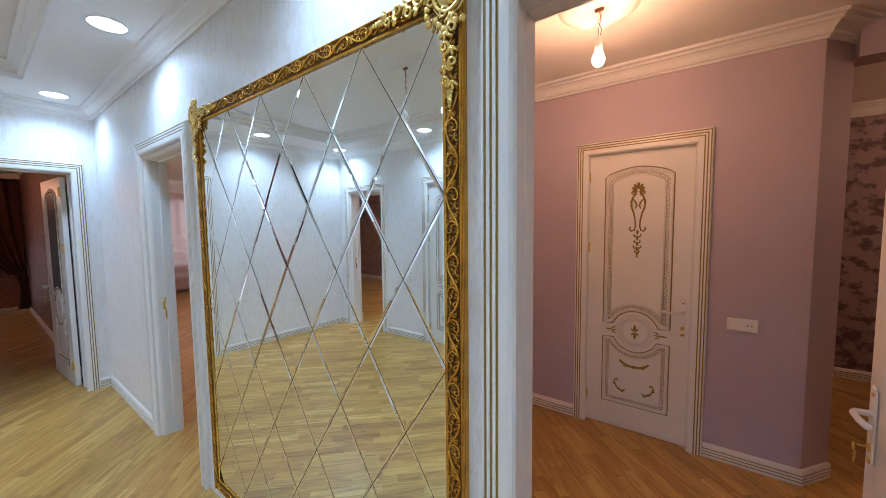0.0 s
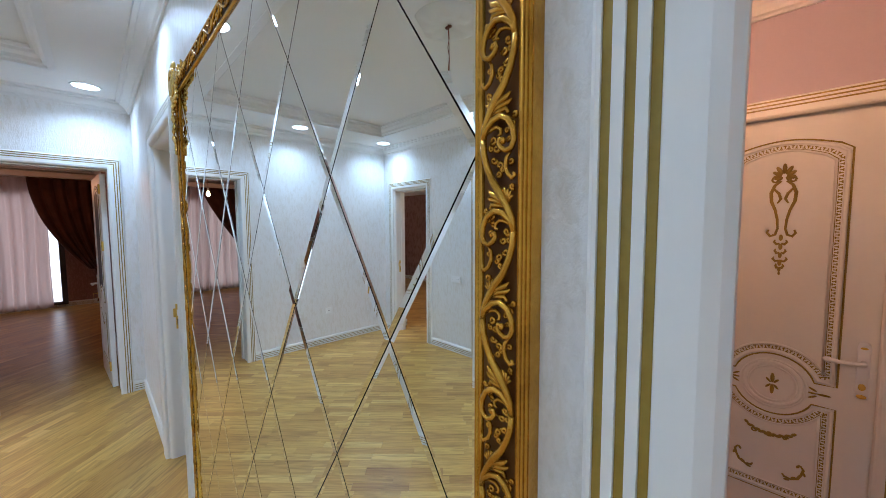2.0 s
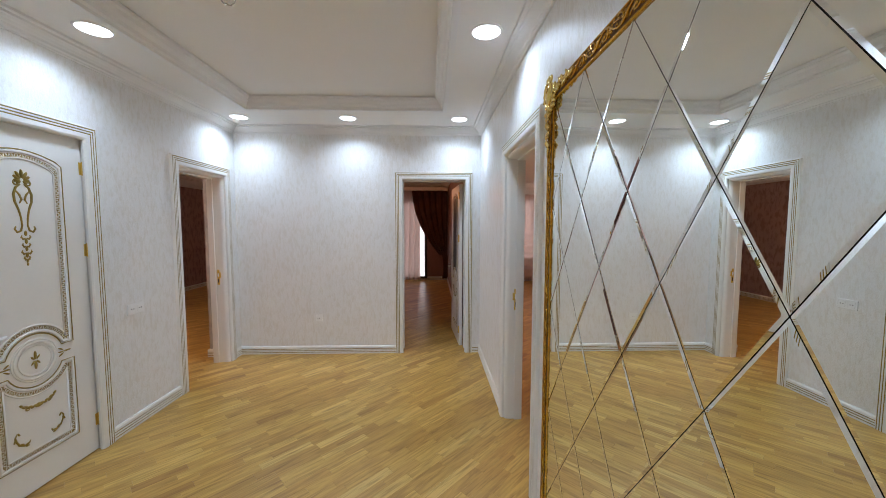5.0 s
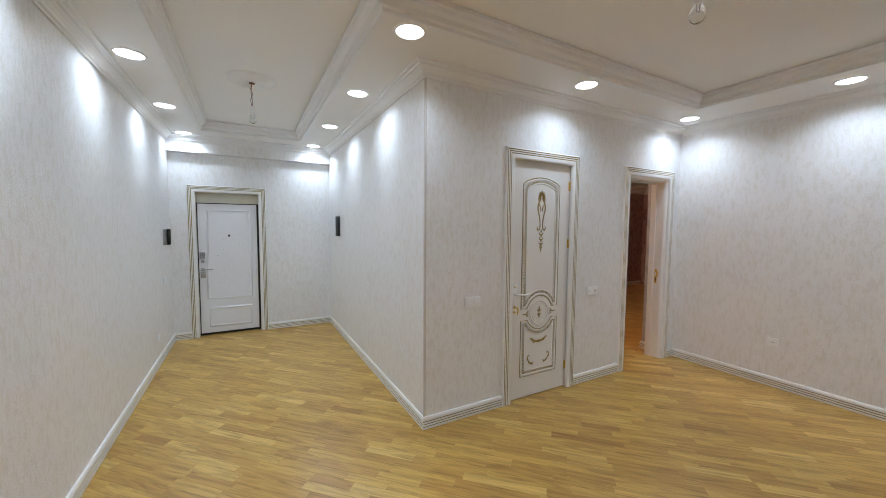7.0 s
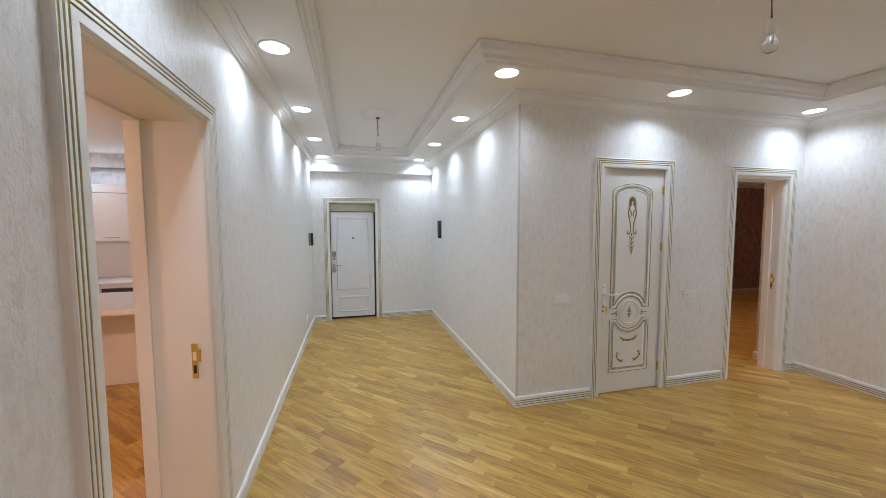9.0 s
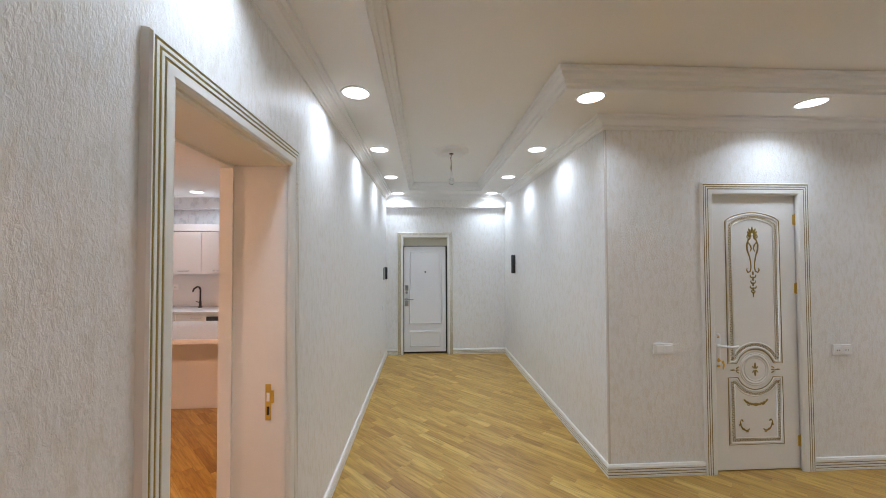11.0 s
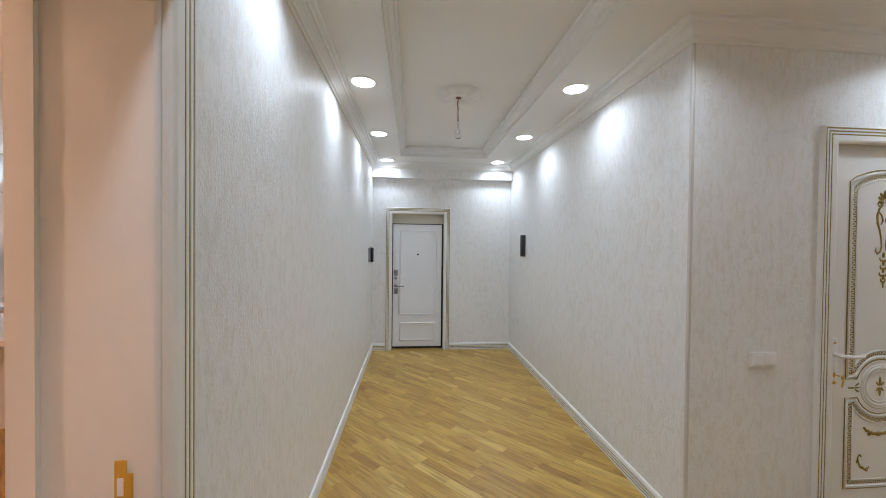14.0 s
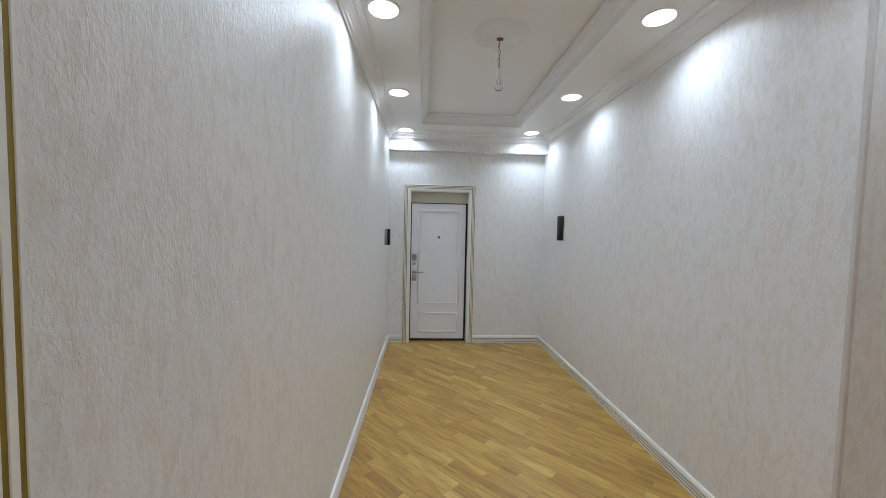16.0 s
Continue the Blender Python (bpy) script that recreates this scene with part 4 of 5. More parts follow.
def scroll_mesh():
    """One half wave of the frame's rinceau, 0.0883 long along z, its volute on the inner side."""
    g = Geo()

    def at(px, pz, d):
        return ((px - 242) * 0.000172, -d, (700 - pz) * 0.000158)

    def run(pts, radii, d0, d1, n=7):
        k = len(pts) - 1
        g.tube([at(x, z, d0 + (d1 - d0) * i / k) for i, (x, z) in enumerate(pts)], radii, n, 1.0)

    # undulating stem that swells at the parting
    run([(347, 640), (341, 720), (320, 800), (282, 890), (232, 962), (182, 1045), (148, 1120), (137, 1202)],
        [0.0034, 0.0035, 0.0035, 0.0038, 0.0046, 0.0038, 0.0033, 0.0032], 0.0056, 0.0056, 8)
    # volute that leaves the stem and curls in
    run([(346, 630), (326, 572), (276, 528), (222, 514), (172, 546), (142, 606), (135, 668), (152, 710), (186, 722), (216, 702), (234, 672), (228, 648), (206, 652)],
        [0.0028, 0.0033, 0.0034, 0.0034, 0.0033, 0.0031, 0.0030, 0.0029, 0.0028, 0.0027, 0.0025, 0.0023, 0.0018], 0.0056, 0.0074)
    g.blob(at(208, 660, 0.0062), 0.0034, 0.0034, 0.0036, 0, 8, 6)
    # inner curl of the volute
    run([(322, 600), (290, 578), (252, 572), (226, 592), (226, 622), (246, 626)], [0.0014, 0.0021, 0.0021, 0.0020, 0.0018, 0.0012], 0.0040, 0.0055, 6)
    # tail below the volute with a hooked end
    run([(162, 722), (192, 762), (196, 812), (180, 858), (150, 884), (131, 868), (142, 848)], [0.0013, 0.0022, 0.0024, 0.0024, 0.0026, 0.0023, 0.0014], 0.0040, 0.0058, 6)
    # leaves at the parting
    run([(205, 1030), (248, 988), (292, 968), (316, 942)], [0.0022, 0.0036, 0.0028, 0.0010], 0.0056, 0.0040, 6)
    run([(200, 1040), (250, 1012), (300, 1002), (322, 985)], [0.0022, 0.0033, 0.0025, 0.0009], 0.0052, 0.0036, 6)
    run([(198, 1050), (246, 1040), (288, 1034), (300, 1056), (284, 1066)], [0.0018, 0.0028, 0.0024, 0.0022, 0.0012], 0.0046, 0.0040, 6)
    # shell beside it
    for a, q in ((148, 985), (160, 962), (180, 944), (204, 934)):
        run([(186, 1030), ((a + 190) / 2, (q + 1010) / 2), (a, q)], [0.0012, 0.0021, 0.0011], 0.0030, 0.0044, 5)
    # small curled leaves that fill the hollow
    for x, z, r, a, tw in ((292, 640, 26, 40, 1.1), (268, 694, 24, 200, -1.1), (304, 690, 20, 300, 1.1), (244, 800, 26, 90, 1.2), (284, 764, 24, 180, -1.1), (222, 826, 18, 250, 1.0), (300, 1100, 22, 60, 1.1), (336, 1070, 18, 160, -1.0), (318, 1128, 18, 240, 1.0), (170, 780, 20, 10, 1.0), (160, 930, 18, 120, -1.1), (250, 850, 20, 20, 1.1), (196, 600, 18, 200, 1.0), (180, 650, 16, 60, -1.0)):
        pts = [(x + (r - (r - 5) * i / 8) * math.cos(radians(a) + tw * 6.28 * i / 8), z + (r - (r - 5) * i / 8) * math.sin(radians(a) + tw * 6.28 * i / 8)) for i in range(9)]
        run(pts, [0.0023 - 0.0010 * i / 8 for i in range(9)], 0.0010, 0.0028, 5)
    return g


scroll = scroll_mesh().ob("carved_scroll", M_GOLD, mirror, True)
flip = scroll.data
# the mirrored twin of the scroll
sm = bpy.data.meshes.new("carved_scroll_twin")
bm = bmesh.new()
bm.from_mesh(scroll.data)
for v in bm.verts:
    v.co.x = -v.co.x
bmesh.ops.reverse_faces(bm, faces=bm.faces)
bm.to_mesh(sm)
bm.free()
sm.materials.append(M_GOLD)
for p in sm.polygons:
    p.use_smooth = True
scroll.matrix_world = pose(MX1 + 0.0298, MY - 0.003, MZ1 - 0.05)


def scroll_at(x, z, turn, twin):
    ob = new("carved_scroll", sm if twin else flip)
    ob.parent = mirror
    ob.matrix_world = Matrix.Translation((x, MY - 0.003, z)) @ pose(0, 0, 0, 0, turn, 0)


NV = 23
for k in range(1, NV):
    z = MZ1 - 0.05 - k * (MZ1 - MZ0 - 0.02) / (NV - 0.5)
    scroll_at(MX1 + 0.0298, z, 0, k % 2)
for k in range(NV):
    z = MZ1 - 0.05 - k * (MZ1 - MZ0 - 0.02) / (NV - 0.5)
    scroll_at(MX0 - 0.0298, z, 0, k % 2)
NH = 18
for k in range(NH):
    x = MX0 + 0.04 + k * (MX1 - MX0 - 0.08) / (NH - 1)
    scroll_at(x, MZ1 + 0.0298, 90, k % 2)
    scroll_at(x, MZ0 - 0.0298, 90, k % 2)


def corner_ornament(s):
    """A pierced gilt corner: medallion, volutes and hanging acanthus; s is the side it points away from (+1 at the upper right)."""
    g = Geo()
    y = -0.02
    # medallion with a rim
    g.blob((0, y, 0), 0.036, 0.010, 0.044, 20 * s, 14, 8)
    g.tube([(0.045 * math.cos(2 * math.pi * i / 20), y, 0.054 * math.sin(2 * math.pi * i / 20)) for i in range(21)], 0.006, 7, 1.2)
    g.tube([(0.054 * math.cos(2 * math.pi * i / 20), y + 0.004, 0.063 * math.sin(2 * math.pi * i / 20)) for i in range(21)], 0.0035, 6, 1.0)
    # small lily on the medallion
    for a in (-35, 0, 35):
        t = radians(a)
        g.blob((0.012 * math.sin(t), y - 0.010, 0.006 + 0.012 * math.cos(t)), 0.003, 0.003, 0.013, a, 6, 4)
    # two arms: down the upright, along the head
    for d, L in ((0, 0.21), (1, 0.20)):
        for k in range(5):
            u = 0.055 + L * k / 5
            rr = 0.021 - 0.002 * k
            side = 1 if k % 2 else -1
            pts = spiral(side * 0.012, 0, rr, 0.004, 90, side * 1.35, 0, 16)
            rad = [0.0062 - 0.003 * i / 16 for i in range(17)]
            P = [((p[0] * 1.0) if d == 0 else -s * (u + p[2]), y + 0.002 - 0.006 * i / 16, -(u + p[2]) if d == 0 else p[0]) for i, p in enumerate(pts)]
            g.tube(P, rad, 6, 1.1)
            for a in (-45, 0, 45):
                t = radians(a + (0 if d == 0 else 0))
                bx, bz = -side * 0.012 + 0.010 * math.sin(t), u + 0.014 * math.cos(t)
                c = (bx, y, -bz) if d == 0 else (-s * bz, y, bx)
                g.blob(c, 0.0055, 0.006, 0.0135, (-a if d == 0 else 90 + a), 6, 4)
        tip = L + 0.075
        for k in range(4):
            u = tip - 0.012 * k
            c = (0.0, y + 0.004, -u) if d == 0 else (-s * u, y + 0.004, 0.0)
            g.blob(c, 0.006 + 0.002 * k, 0.006, 0.008 + 0.001 * k, 0, 7, 5)
    # inner cluster over the glass
    for k in range(9):
        a = radians(200 + 12 * k) if s > 0 else radians(340 - 12 * k)
        r = 0.075 + 0.008 * (k % 3)
        g.blob((r * math.cos(a), y + 0.004, r * math.sin(a)), 0.013, 0.008, 0.010, 40 * k, 7, 5)
    # crown leaves outside
    for k in range(7):
        a = radians(-10 + 20 * k) if s > 0 else radians(70 + 20 * k)
        g.blob((0.068 * math.cos(a), y + 0.006, 0.072 * math.sin(a)), 0.009, 0.008, 0.018, 90 - math.degrees(a), 7, 5)
    ob = g.ob("corner_ornament", M_GOLDBRIGHT, mirror, True)
    tagged(ob, "bright gilt baroque corner ornament")
    return ob


corner_ornament(1).location = (MX1 + 0.030, MY, MZ1 + 0.030)
corner_ornament(-1).location = (MX0 - 0.030, MY, MZ1 + 0.030)


# ---------------------------------------------------------------- bulbs and rosettes
def rosette(x, y, z, r=0.19):
    g = Geo()
    n = 48
    rows = []
    for rr, dz, wav in ((0.0, -0.012, 0), (0.10, -0.012, 0), (0.20, -0.020, 0), (0.34, -0.022, 0.15), (0.50, -0.030, 0.5), (0.68, -0.026, 0.9), (0.82, -0.016, 0.5), (0.95, -0.012, 0.15), (1.0, 0.0, 0)):
        rows.append([(x + r * rr * (1 + 0.05 * wav * math.cos(8 * 2 * math.pi * j / n)) * math.cos(2 * math.pi * j / n), y + r * rr * (1 + 0.05 * wav * math.cos(8 * 2 * math.pi * j / n)) * math.sin(2 * math.pi * j / n), z + dz * 1.5 - 0.014 * wav * abs(math.cos(4 * 2 * math.pi * j / n))) for j in range(n)])
    g.rings(rows, True, False, False)
    return tagged(g.ob("ceiling_rosette", M_PLASTER, None, True), "white plaster ceiling rosette with leaf relief", "rosette")


def pendant(x, y, ztop, zbulb, lit=None, label="bare clear light bulb hanging unlit on twisted wires"):
    root = new("pendant_bulb")
    root.location = (x, y, zbulb)
    tagged(root, label, "ceiling lamp")
    L = ztop - zbulb
    w = Geo()
    w.tube([(0.004, 0, 0.10), (0.012, 0.004, 0.10 + (L - 0.1) * 0.3), (-0.006, 0.0, 0.10 + (L - 0.1) * 0.55), (0.010, 0.004, 0.10 + (L - 0.1) * 0.7), (0.002, 0, L)], 0.0022, 6)
    w.tube([(-0.004, 0, 0.10), (0.000, -0.006, 0.10 + (L - 0.1) * 0.35), (0.008, 0.003, 0.10 + (L - 0.1) * 0.6), (-0.004, 0, L)], 0.0022, 6)
    w.box(-0.022, -0.008, L - 0.022, 0.022, 0.008, L - 0.008, 0.003)
    w.ob("wire", M_WIRE, root)
    Geo().lathe([(0.0, 0.115), (0.012, 0.113), (0.0175, 0.10), (0.019, 0.06), (0.017, 0.045), (0.0, 0.044)], n=14).ob("lamp_holder", M_PLASTIC, root, True)
    Geo().lathe([(0.0, -0.035), (0.016, -0.031), (0.027, -0.018), (0.030, 0.0), (0.026, 0.016), (0.018, 0.032), (0.0145, 0.046)], n=18).ob("bulb", lit or M_GLASS, root, True)
    if lit is None:
        f = Geo()
        f.tube([(-0.008, 0, 0.035), (-0.007, 0, 0.005), (0.0, 0, 0.010), (0.007, 0, 0.005), (0.008, 0, 0.035)], 0.0012, 5)
        f.ob("filament", M_STEEL, root)
    return root


M_WIRE = plain("wire", (0.16, 0.05, 0.035), (0.26, 0.09, 0.06), 0.5, scale=30)
M_BULBDIM = glow("bulb_dim", (1.0, 0.40, 0.18), BULB * 0.55)
M_BULBROOM = glow("bulb_room", (1.0, 0.60, 0.42), BULB * 3.6)
M_FILLBED = glow("fill_bed", (1.0, 0.68, 0.52), BULB * 2.8)
rosette(-0.07, -2.88, ZT)
pendant(-0.07, -2.88, ZT - 0.02, 2.485)
rosette(-1.62, -0.075, ZT, 0.21)
pendant(-1.62, -0.075, ZT - 0.02, 2.42)
rosette(-0.185, 2.468, 2.70, 0.20)
pendant(-0.185, 2.468, 2.69, 2.432, M_BULBLIT, "bare warm light bulb burning on twisted wires")
pendant(-8.0, -0.06, 2.69, 2.19, M_BULBDIM, "bare warm light bulb burning in the dark room")
# Plain bulb in place of the chandelier that warms the living room.
pendant(-5.4, 3.9, 2.69, 2.35, M_BULBROOM, "warm bulb standing in for the living room chandelier")
rosette(-5.4, 3.9, 2.70, 0.22)
# Extra bulb hidden beside the opening, since the floral wall gets no other light.
pendant(2.5, 4.5, 2.69, 2.4, M_BULBLIT, "unseen warm bulb added to light the purple room")
# Added out of sight, placed so that it lights the kitchen jamb and ceiling.
pendant(2.9, -0.3, 2.61, 1.95, M_BULBROOM, "unseen warm bulb added to brighten the kitchen")
# Stands in for the bedroom's unseen light source, clear of the view through the door.
pendant(-4.0, -3.7, 2.65, 2.3, M_FILLBED, "unseen warm bulb added to brighten the bedroom")


# ---------------------------------------------------------------- wall fittings of the hall
def plate(name, x, y, z, rz, gang, label, category, holes=False):
    root = new(name)
    root.matrix_world = pose(x, y, z, 0, 0, rz)
    tagged(root, label, category)
    w = 0.081 + 0.071 * (gang - 1)
    Geo().box(-w / 2, -0.013, -0.0405, w / 2, -0.002, 0.0405, 0.003).box(-w / 2 + 0.004, -0.003, -0.036, w / 2 - 0.004, 0, 0.036).ob("plate", M_PLASTIC, root)
    for k in range(gang):
        cx = (k - (gang - 1) / 2) * 0.071
        if holes and (holes == "all" or k == gang - 1):
            g = Geo()
            g.box(cx - 0.026, -0.0145, -0.026, cx + 0.026, -0.0125, 0.026, 0.002)
            g.ob("insert", M_PLASTIC, root)
            h = Geo()
            for s in (-1, 1):
                h.blob((cx + s * 0.0095, -0.0143, 0), 0.0045, 0.002, 0.0045, 0, 8, 4)
            h.ob("socket_hole", M_BLACK, root)
        else:
            g = Geo()
            g.box(cx - 0.028, -0.0185, -0.028, cx + 0.028, -0.012, 0.028, 0.003)
            g.ob("rocker", M_PLASTIC, root)
    return root


plate("light_switch", -1.585, YS, 0.95, 180, 2, "white double light switch on the papered wall", "switch")
plate("wall_socket", -3.025, YS, 0.92, 180, 2, "white double socket on the papered wall", "socket", "all")
plate("wall_socket", XW, -0.69, 0.44, 90, 1, "white single socket low on the papered wall", "socket", "all")
plate("light_switch", 0.49, PY, 0.935, 0, 2, "white switch and socket plate on the lilac wall", "switch", "one")
plate("wall_socket", XE, -4.15, 0.30, -90, 1, "white single socket low on the corridor wall", "socket", "all")
plate("light_switch", XE, -4.55, 0.88, -90, 1, "white light switch on the corridor wall", "switch")

root = new("wall_speaker")
root.matrix_world = pose(XC, -4.43, 1.545, 0, 0, 90)
tagged(root, "flat black curved wall speaker in the corridor", "speaker")
g = Geo()
n = 10
rows = []
for z in (-0.14, -0.134, 0.134, 0.14):
    e = 0.004 if abs(z) > 0.135 else 0
    rows.append([(-0.062 + e, 0, z)] + [(-(0.062 - e) * math.cos(math.pi * i / n), -0.012 - (0.035 - e) * math.sin(math.pi * i / n), z) for i in range(n + 1)] + [(0.062 - e, 0, z)])
g.rings(rows)
g.ob("body", M_BLACK, root, True)
g = Geo()
for k in range(22):
    z = -0.115 + k * 0.011
    g.tube([(-0.058 * math.cos(math.pi * i / 8), -0.0125 - 0.0355 * math.sin(math.pi * i / 8), z) for i in range(1, 8)], 0.0014, 4)
g.ob("grille", M_BASEBLACK, root)

root = new("intercom")
root.matrix_world = pose(XE, -4.72, 1.40, 0, 0, -90)
tagged(root, "black and silver intercom handset on the corridor wall", "intercom")
Geo().box(-0.10, -0.022, -0.095, 0.02, 0, 0.095, 0.006).ob("body", M_STEEL, root)
g = Geo()
g.box(0.030, -0.052, -0.098, 0.082, -0.018, 0.098, 0.010)
g.box(0.02, -0.02, -0.10, 0.09, 0, 0.10, 0.006)
g.ob("handset", M_BLACK, root, True)

root = new("wall_hatch")
root.matrix_world = pose(XC, -4.76, 0.42, 0, 0, 90)
tagged(root, "papered cover of a fuse box, flush in the corridor wall", "hatch")
Geo().box(-0.13, -0.004, -0.13, 0.13, 0, 0.13, 0.0015).ob("cover", M_PAPER, root)


# ---------------------------------------------------------------- curtains and windows
def drape(name, pts_of, nz, nu, mat, label, category="curtain"):
    """A folded sheet; pts_of(u, v) gives a place for u across and v down."""
    verts = [pts_of(i / nu, k / nz) for k in range(nz + 1) for i in range(nu + 1)]
    faces = [(k * (nu + 1) + i, k * (nu + 1) + i + 1, (k + 1) * (nu + 1) + i + 1, (k + 1) * (nu + 1) + i) for k in range(nz) for i in range(nu)]
    ob = mesh_ob(name, verts, faces, mat, None, True)
    so = ob.modifiers.new("thick", "SOLIDIFY")
    so.thickness = 0.004
    return tagged(ob, label, category)


def window(name, x, y0, y1, z0, z1, label):
    root = new(name)
    structure(root, label, "window")
    Geo().box(x - 0.02, y0, z0, x, y1, z1).ob("pane", M_WINDOW, root)
    g = Geo()
    for a, c, d, e in ((y0 - 0.05, y0 + 0.03, z0, z1), (y1 - 0.03, y1 + 0.05, z0, z1), (y0, y1, z0, z0 + 0.06), (y0, y1, z1 - 0.06, z1), ((y0 + y1) / 2 - 0.03, (y0 + y1) / 2 + 0.03, z0, z1)):
        g.box(x, a, d, x + 0.04, c, e, 0.004)
    g.ob("frame", M_BASEBLACK, root)


window("window_1", -10.285, -1.25, 0.50, 0.05, 2.25, "tall window with a dark frame behind sheer curtains")
window("window_2", -10.035, 2.5, 4.5, 0.6, 2.3, "wide window behind a tiered blind")


def sheer(u, v):
    y = -1.35 + 1.72 * u
    return (-10.16 + 0.035 * math.sin(u * 62) + 0.014 * math.sin(u * 131 + 1.0) + 0.02 * v * math.sin(u * 23), y + 0.02 * math.sin(v * 3 + u * 9), 2.52 - 2.50 * v)


def velvet_right(u, v):
    # hangs from a rail and is gathered to a tie at the side
    edge = 0.14 + 0.10 * v + 0.72 * (v / 0.72) ** 2.1 if v < 0.72 else 0.96
    tail = 0.0 if v < 0.72 else 0.04 * math.sin((v - 0.72) * 11)
    y = edge + tail + (1.10 - edge) * u
    sag = 0.10 * (1 - u) * v * (1 if v < 0.72 else 0)
    return (-10.05 + 0.035 * math.sin(u * 34) + 0.012 * math.sin(u * 71 + 3 * v), y, 2.50 - 2.42 * v - sag)


def velvet_left(u, v):
    edge = -0.32 - 0.9 * min(v / 0.6, 1) ** 1.3 * 0.9
    y = -1.58 + (edge + 1.58) * u
    return (-10.05 + 0.03 * math.sin(u * 26), y, 2.50 - 2.42 * v)


drape("sheer_curtain", sheer, 26, 170, M_SHEER, "pale pink sheer curtain hanging in folds before the window")
drape("velvet_curtain", velvet_right, 40, 90, M_VELVET, "dark brown velvet curtain tied back to the wall")
drape("velvet_curtain", velvet_left, 30, 70, M_VELVET, "dark brown velvet curtain tied back at the far side")
structure(Geo().box(-10.29, -1.62, 2.50, -9.95, 1.12, 2.60, 0.006).ob("trim_pelmet", M_CEIL), "painted pelmet over the curtains", "pelmet")


def blind(u, v):
    z = 2.40 - 2.36 * v
    tier = 0.0
    if z < 1.36:
        k = (1.36 - z) / 0.335
        f = k - math.floor(k)
        tier = 0.15 * math.sin(math.pi * min(f ** 1.7 * 1.06, 1)) + 0.02
    return (-9.93 + tier + 0.012 * math.sin(u * 70) * (1 if z > 1.36 else 0.4), 2.45 + 2.2 * u, z)


drape("tiered_blind", blind, 72, 90, M_SHEER, "pale pink roman blind gathered in four tiers", "blind")


# ---------------------------------------------------------------- kitchen
def bar_handle(g, cx, cy, cz, along):
    L = 0.075
    dx, dy = (L, 0) if along == "x" else (0, L)
    ox_, oy_ = (0, 0.022) if along == "x" else (-0.022, 0)
    g.tube([(cx - dx, cy, cz), (cx - dx + ox_, cy - 0 + oy_, cz), (cx + dx + ox_, cy + oy_, cz), (cx + dx, cy, cz)], 0.006, 6, 1.0, (0, 0, 1))


def cabinet(name, x0, y0, x1, y1, z0, z1, front, label, group, plinth=0.0, handle="low"):
    """front: 'w' looks to -x, 'n' looks to +y."""
    root = new(name)
    root.location = (0, 0, 0)
    tagged(root, label, "cabinet", group)
    Geo().box(x0, y0, z0 + plinth, x1, y1, z1).ob("body", M_KITCHEN, root)
    if plinth:
        (Geo().box(x0 + 0.05, y0, z0, x1, y1, z0 + plinth) if front == "w" else Geo().box(x0, y0, z0, x1, y1 - 0.05, z0 + plinth)).ob("plinth", M_BASEBLACK, root)
    t, gap = 0.019, 0.002
    d = Geo().box(x0 - t, y0 + gap, z0 + plinth + gap, x0 - 0.001, y1 - gap, z1 - gap, 0.002) if front == "w" else Geo().box(x0 + gap, y1 + 0.001, z0 + plinth + gap, x1 - gap, y1 + t, z1 - gap, 0.002)
    d.ob("door", M_KITCHEN, root)
    g = Geo()
    hz = z0 + 0.045 if handle == "low" else z1 - 0.05
    if front == "w":
        bar_handle(g, x0 - t, (y0 + y1) / 2, hz, "y")
    else:
        bar_handle(g, (x0 + x1) / 2, y1 + t, hz, "x")
    g.ob("handle", M_STEEL, root)
    return root


KX, KY = 4.95, -4.82
GU, GL = "wall cabinets of the kitchen", "base cabinets of the kitchen"
for k in range(6):
    y1 = -4.45 + 0.56 * k + 0.0
    cabinet("wall_cabinet", 4.60, y1, KX, y1 + 0.56, 1.42, 2.05, "w", "white lacquered wall cabinet with a steel bar handle", GU)
for k in range(5):
    x1 = 4.55 - 0.50 * k
    cabinet("wall_cabinet", x1 - 0.50, KY, x1, -4.47, 1.42, 2.05, "n", "white lacquered wall cabinet with a steel bar handle", GU)
structure(Geo().box(4.585, -4.45, 2.055, KX, -1.1, 2.16, 0.002).box(2.05, KY, 2.055, 4.585, -4.45, 2.16, 0.002).ob("trim_cabinet_top", M_KITCHEN), "white panel above the wall cabinets", "trim")
for k in range(5):
    y1 = -4.16 + 0.60 * k
    cabinet("base_cabinet", 4.34, y1, KX, y1 + 0.60, 0.0, 0.86, "w", "white lacquered base cabinet with a steel bar handle", GL, 0.10, "high")
for k in range(4):
    x1 = 4.33 - 0.58 * k
    cabinet("base_cabinet", x1 - 0.58, KY, x1, -4.24, 0.0, 0.86, "n", "white lacquered base cabinet with a steel bar handle", GL, 0.10, "high")
tagged(Geo().box(4.29, -4.18, 0.862, KX, -1.1, 0.90, 0.004).box(1.95, KY, 0.862, KX, -4.18, 0.90, 0.004).ob("worktop", M_WORKTOP), "pale stone worktop running round the kitchen corner", "worktop")
structure(Geo().box(4.93, -4.808, 0.902, 4.945, -1.1, 1.418).box(1.95, KY + 0.003, 0.902, 4.93, KY + 0.012, 1.418).ob("trim_backsplash", M_KITCHEN), "pale glossy splashback", "splashback")
structure(Geo().box(4.336, -4.238, 0.102, KX, -4.162, 0.858, 0.002).ob("trim_corner", M_KITCHEN), "white filler panel in the cabinet corner", "trim")
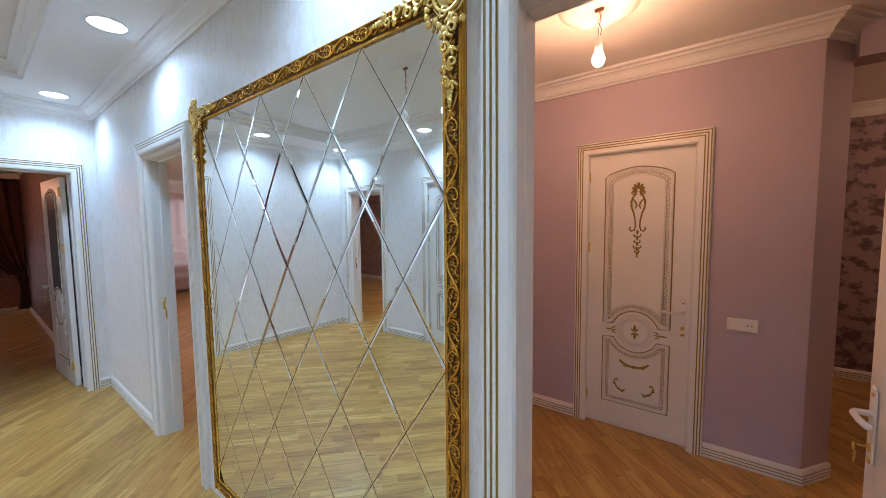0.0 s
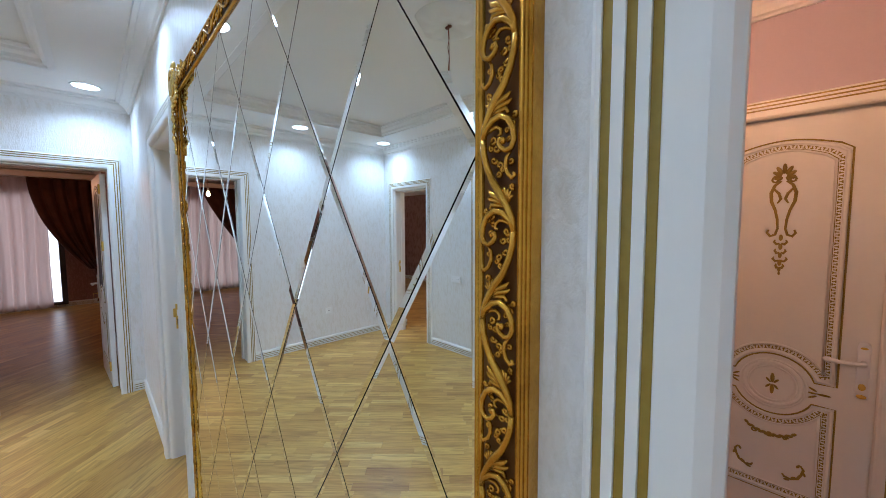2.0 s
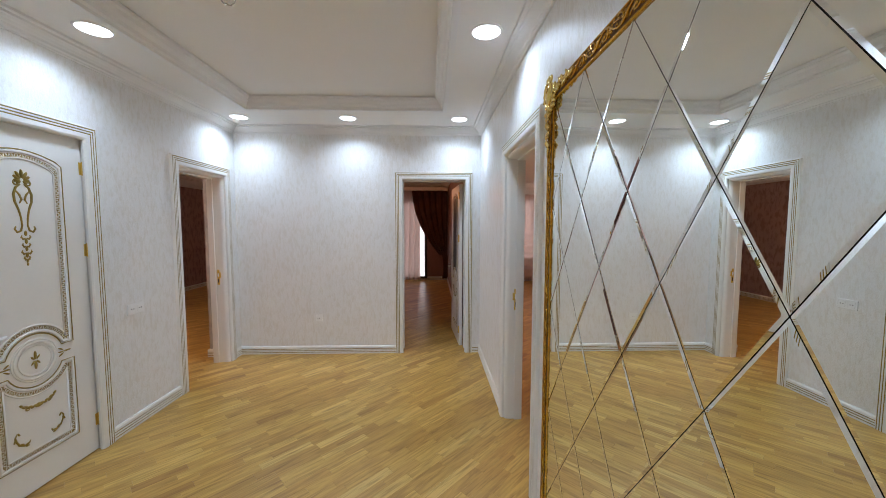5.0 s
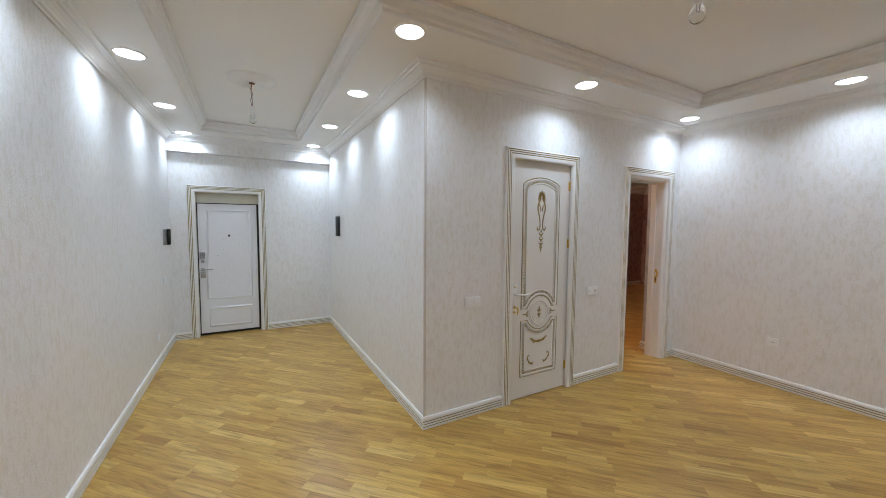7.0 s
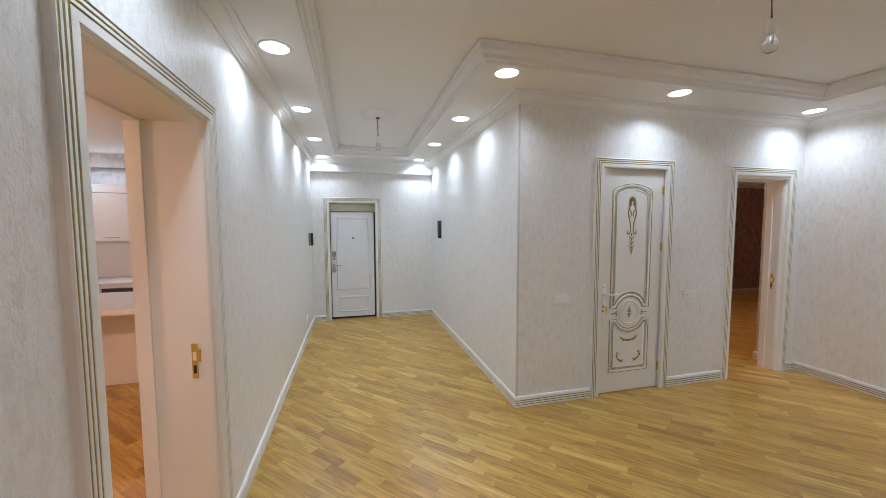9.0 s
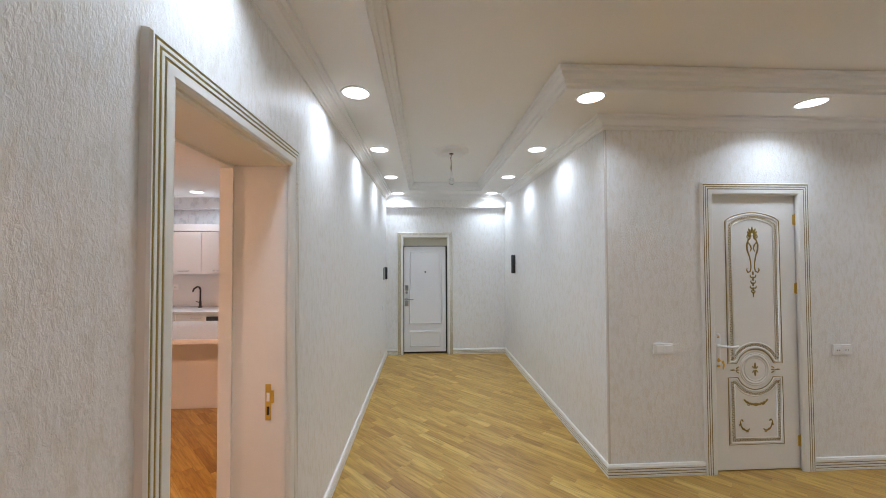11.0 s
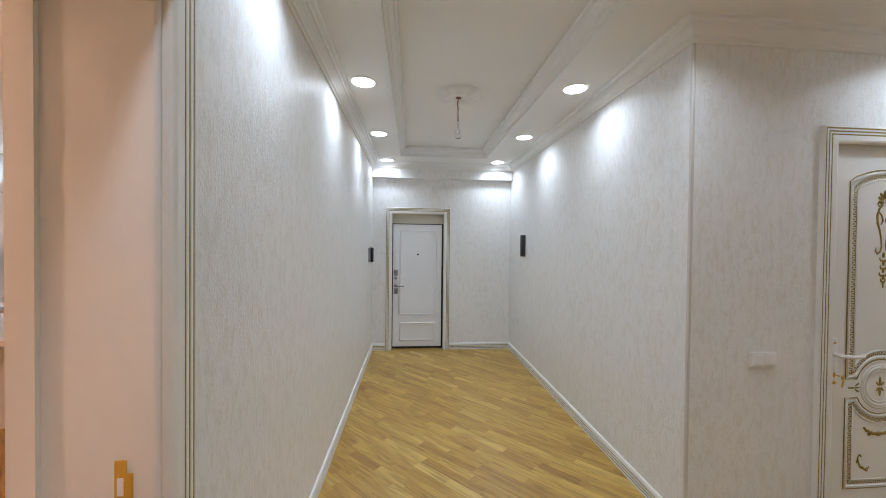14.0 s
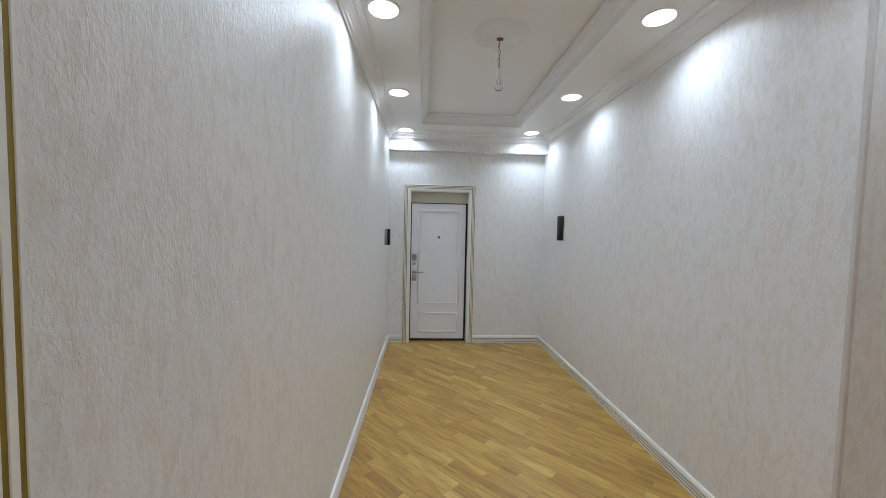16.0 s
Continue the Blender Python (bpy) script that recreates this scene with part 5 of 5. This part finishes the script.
structure(Geo().box(1.23, KY, 2.42, 4.95, KY + 0.10, 2.62).ob("soffit_kitchen", M_GREYPAPER), "papered soffit over the kitchen cabinets", "soffit")
root = new("kitchen_island")
tagged(root, "white kitchen island with an overhanging top and side panel", "island")
Geo().box(1.85, -3.42, 0.855, 3.95, -2.42, 0.90, 0.004).ob("top", M_WORKTOP, root)
Geo().box(3.895, -3.40, 0.0, 3.945, -2.80, 0.855, 0.003).ob("side_panel", M_KITCHEN, root)
Geo().box(1.855, -3.40, 0.0, 1.905, -2.80, 0.855, 0.003).ob("side_panel", M_KITCHEN, root)
Geo().box(1.91, -3.40, 0.0, 3.89, -3.07, 0.85, 0.003).ob("body", M_KITCHEN, root)
plate("wall_socket", 4.93, -3.72, 1.20, -90, 1, "white single socket on the splashback", "socket", "all")
plate("wall_socket", 4.15, KY + 0.012, 1.20, 180, 1, "white single socket on the splashback", "socket", "all")
# Dark sheet on the cabinet fronts in place of an open, unlit appliance slot.
root = new("dishwasher")
tagged(root, "dark strip for the shaded open slot under the worktop", "dishwasher")
Geo().box(2.78, -4.2215, 0.735, 3.33, -4.214, 0.825, 0.002).ob("slot_shade_strip", M_BASEBLACK, root)
root = new("kitchen_tap")
tagged(root, "dark kitchen tap with a curved spout at the sink", "tap")
g = Geo()
g.lathe([(0.028, 0.90), (0.026, 0.915), (0.017, 0.925), (0.016, 1.0), (0.0, 1.0)], (3.66, -4.62, 0), 12)
g.tube([(3.66, -4.62, 0.99), (3.66, -4.62, 1.17), (3.66, -4.60, 1.21), (3.66, -4.55, 1.225), (3.66, -4.47, 1.20), (3.66, -4.44, 1.16)], 0.012, 8, 1.0, (1, 0, 0))
g.tube([(3.67, -4.62, 0.97), (3.72, -4.61, 1.0)], 0.006, 6)
g.ob("spout", M_BASEBLACK, root, True)
for x, y in ((4.60, -4.38), (3.55, -4.33), (2.5, -4.33), (4.60, -3.0)):
    copy_thing(first, pose(x, y, 2.62))


# ---------------------------------------------------------------- parquet, strip by strip
structure(Geo().box(-11, -6.0, -0.12, 6, 6.5, -0.009).ob("floor", M_SLAB), "diagonal oak strip parquet", "floor")
floor_ob = bpy.data.objects["floor"]
rng = random.Random(7)
PW = 0.070
lengths = (0.28, 0.35, 0.42, 0.50)


def strip_verts(L):
    """A strip lying along x with softened upper edges."""
    a, b, c, hw = L / 2 - 0.0002, L / 2 - 0.0008, 0.0005, PW / 2 - 0.0002
    v = [(-a, -hw, -0.008), (a, -hw, -0.008), (a, hw, -0.008), (-a, hw, -0.008), (-a, -hw, -c), (a, -hw, -c), (a, hw, -c), (-a, hw, -c),
         (-b, -hw + 0.0006, 0), (b, -hw + 0.0006, 0), (b, hw - 0.0006, 0), (-b, hw - 0.0006, 0)]
    f = [(0, 1, 5, 4), (1, 2, 6, 5), (2, 3, 7, 6), (3, 0, 4, 7), (4, 5, 9, 8), (5, 6, 10, 9), (6, 7, 11, 10), (7, 4, 8, 11), (8, 9, 10, 11)]
    return v, f


strip_mesh = {}
for L in lengths:
    v, f = strip_verts(L)
    me = bpy.data.meshes.new("parquet_strip")
    me.from_pydata(v, [], f)
    me.materials.append(M_FLOOR)
    strip_mesh[L] = me
ANG = radians(135)
ca, sa = math.cos(ANG), math.sin(ANG)
far_v, far_f, far_r, near = [], [], [], []
for row in range(-170, 170):
    q = row * PW
    p = -12.0 + rng.uniform(0, 0.4)
    while p < 12.0:
        L = rng.choice(lengths)
        p += L
        c = p - L / 2
        x, y = c * ca - q * sa - 2.5, c * sa + q * ca
        if not (-10.5 < x < 5.2 and -5.4 < y < 6.0):
            continue
        (near if (XC < x < XE and -3.6 < y < 1.3 and len(near) < 300) else far_v).append((x, y, L))
rest, far_v = far_v, []
for x, y, L in near:
    ob = new("parquet_strip", strip_mesh[L])
    ob.parent = floor_ob
    ob.matrix_world = pose(x, y, rng.uniform(-0.0002, 0.0), 0, 0, 135)
for x, y, L in rest:
    v, f = strip_verts(L)
    k = len(far_v)
    far_v += [(a * ca - b * sa + x, a * sa + b * ca + y, z) for a, b, z in v]
    far_f += [tuple(i + k for i in q) for q in f]
    far_r += [rng.random()] * len(f)
me = bpy.data.meshes.new("parquet_field")
me.from_pydata(far_v, [], far_f)
me.materials.append(M_FLOOR)
at = me.attributes.new("strip", "FLOAT", "FACE")
at.data.foreach_set("value", far_r)
field = new("parquet_field", me)
field.parent = floor_ob
field["kind"] = "stuff"
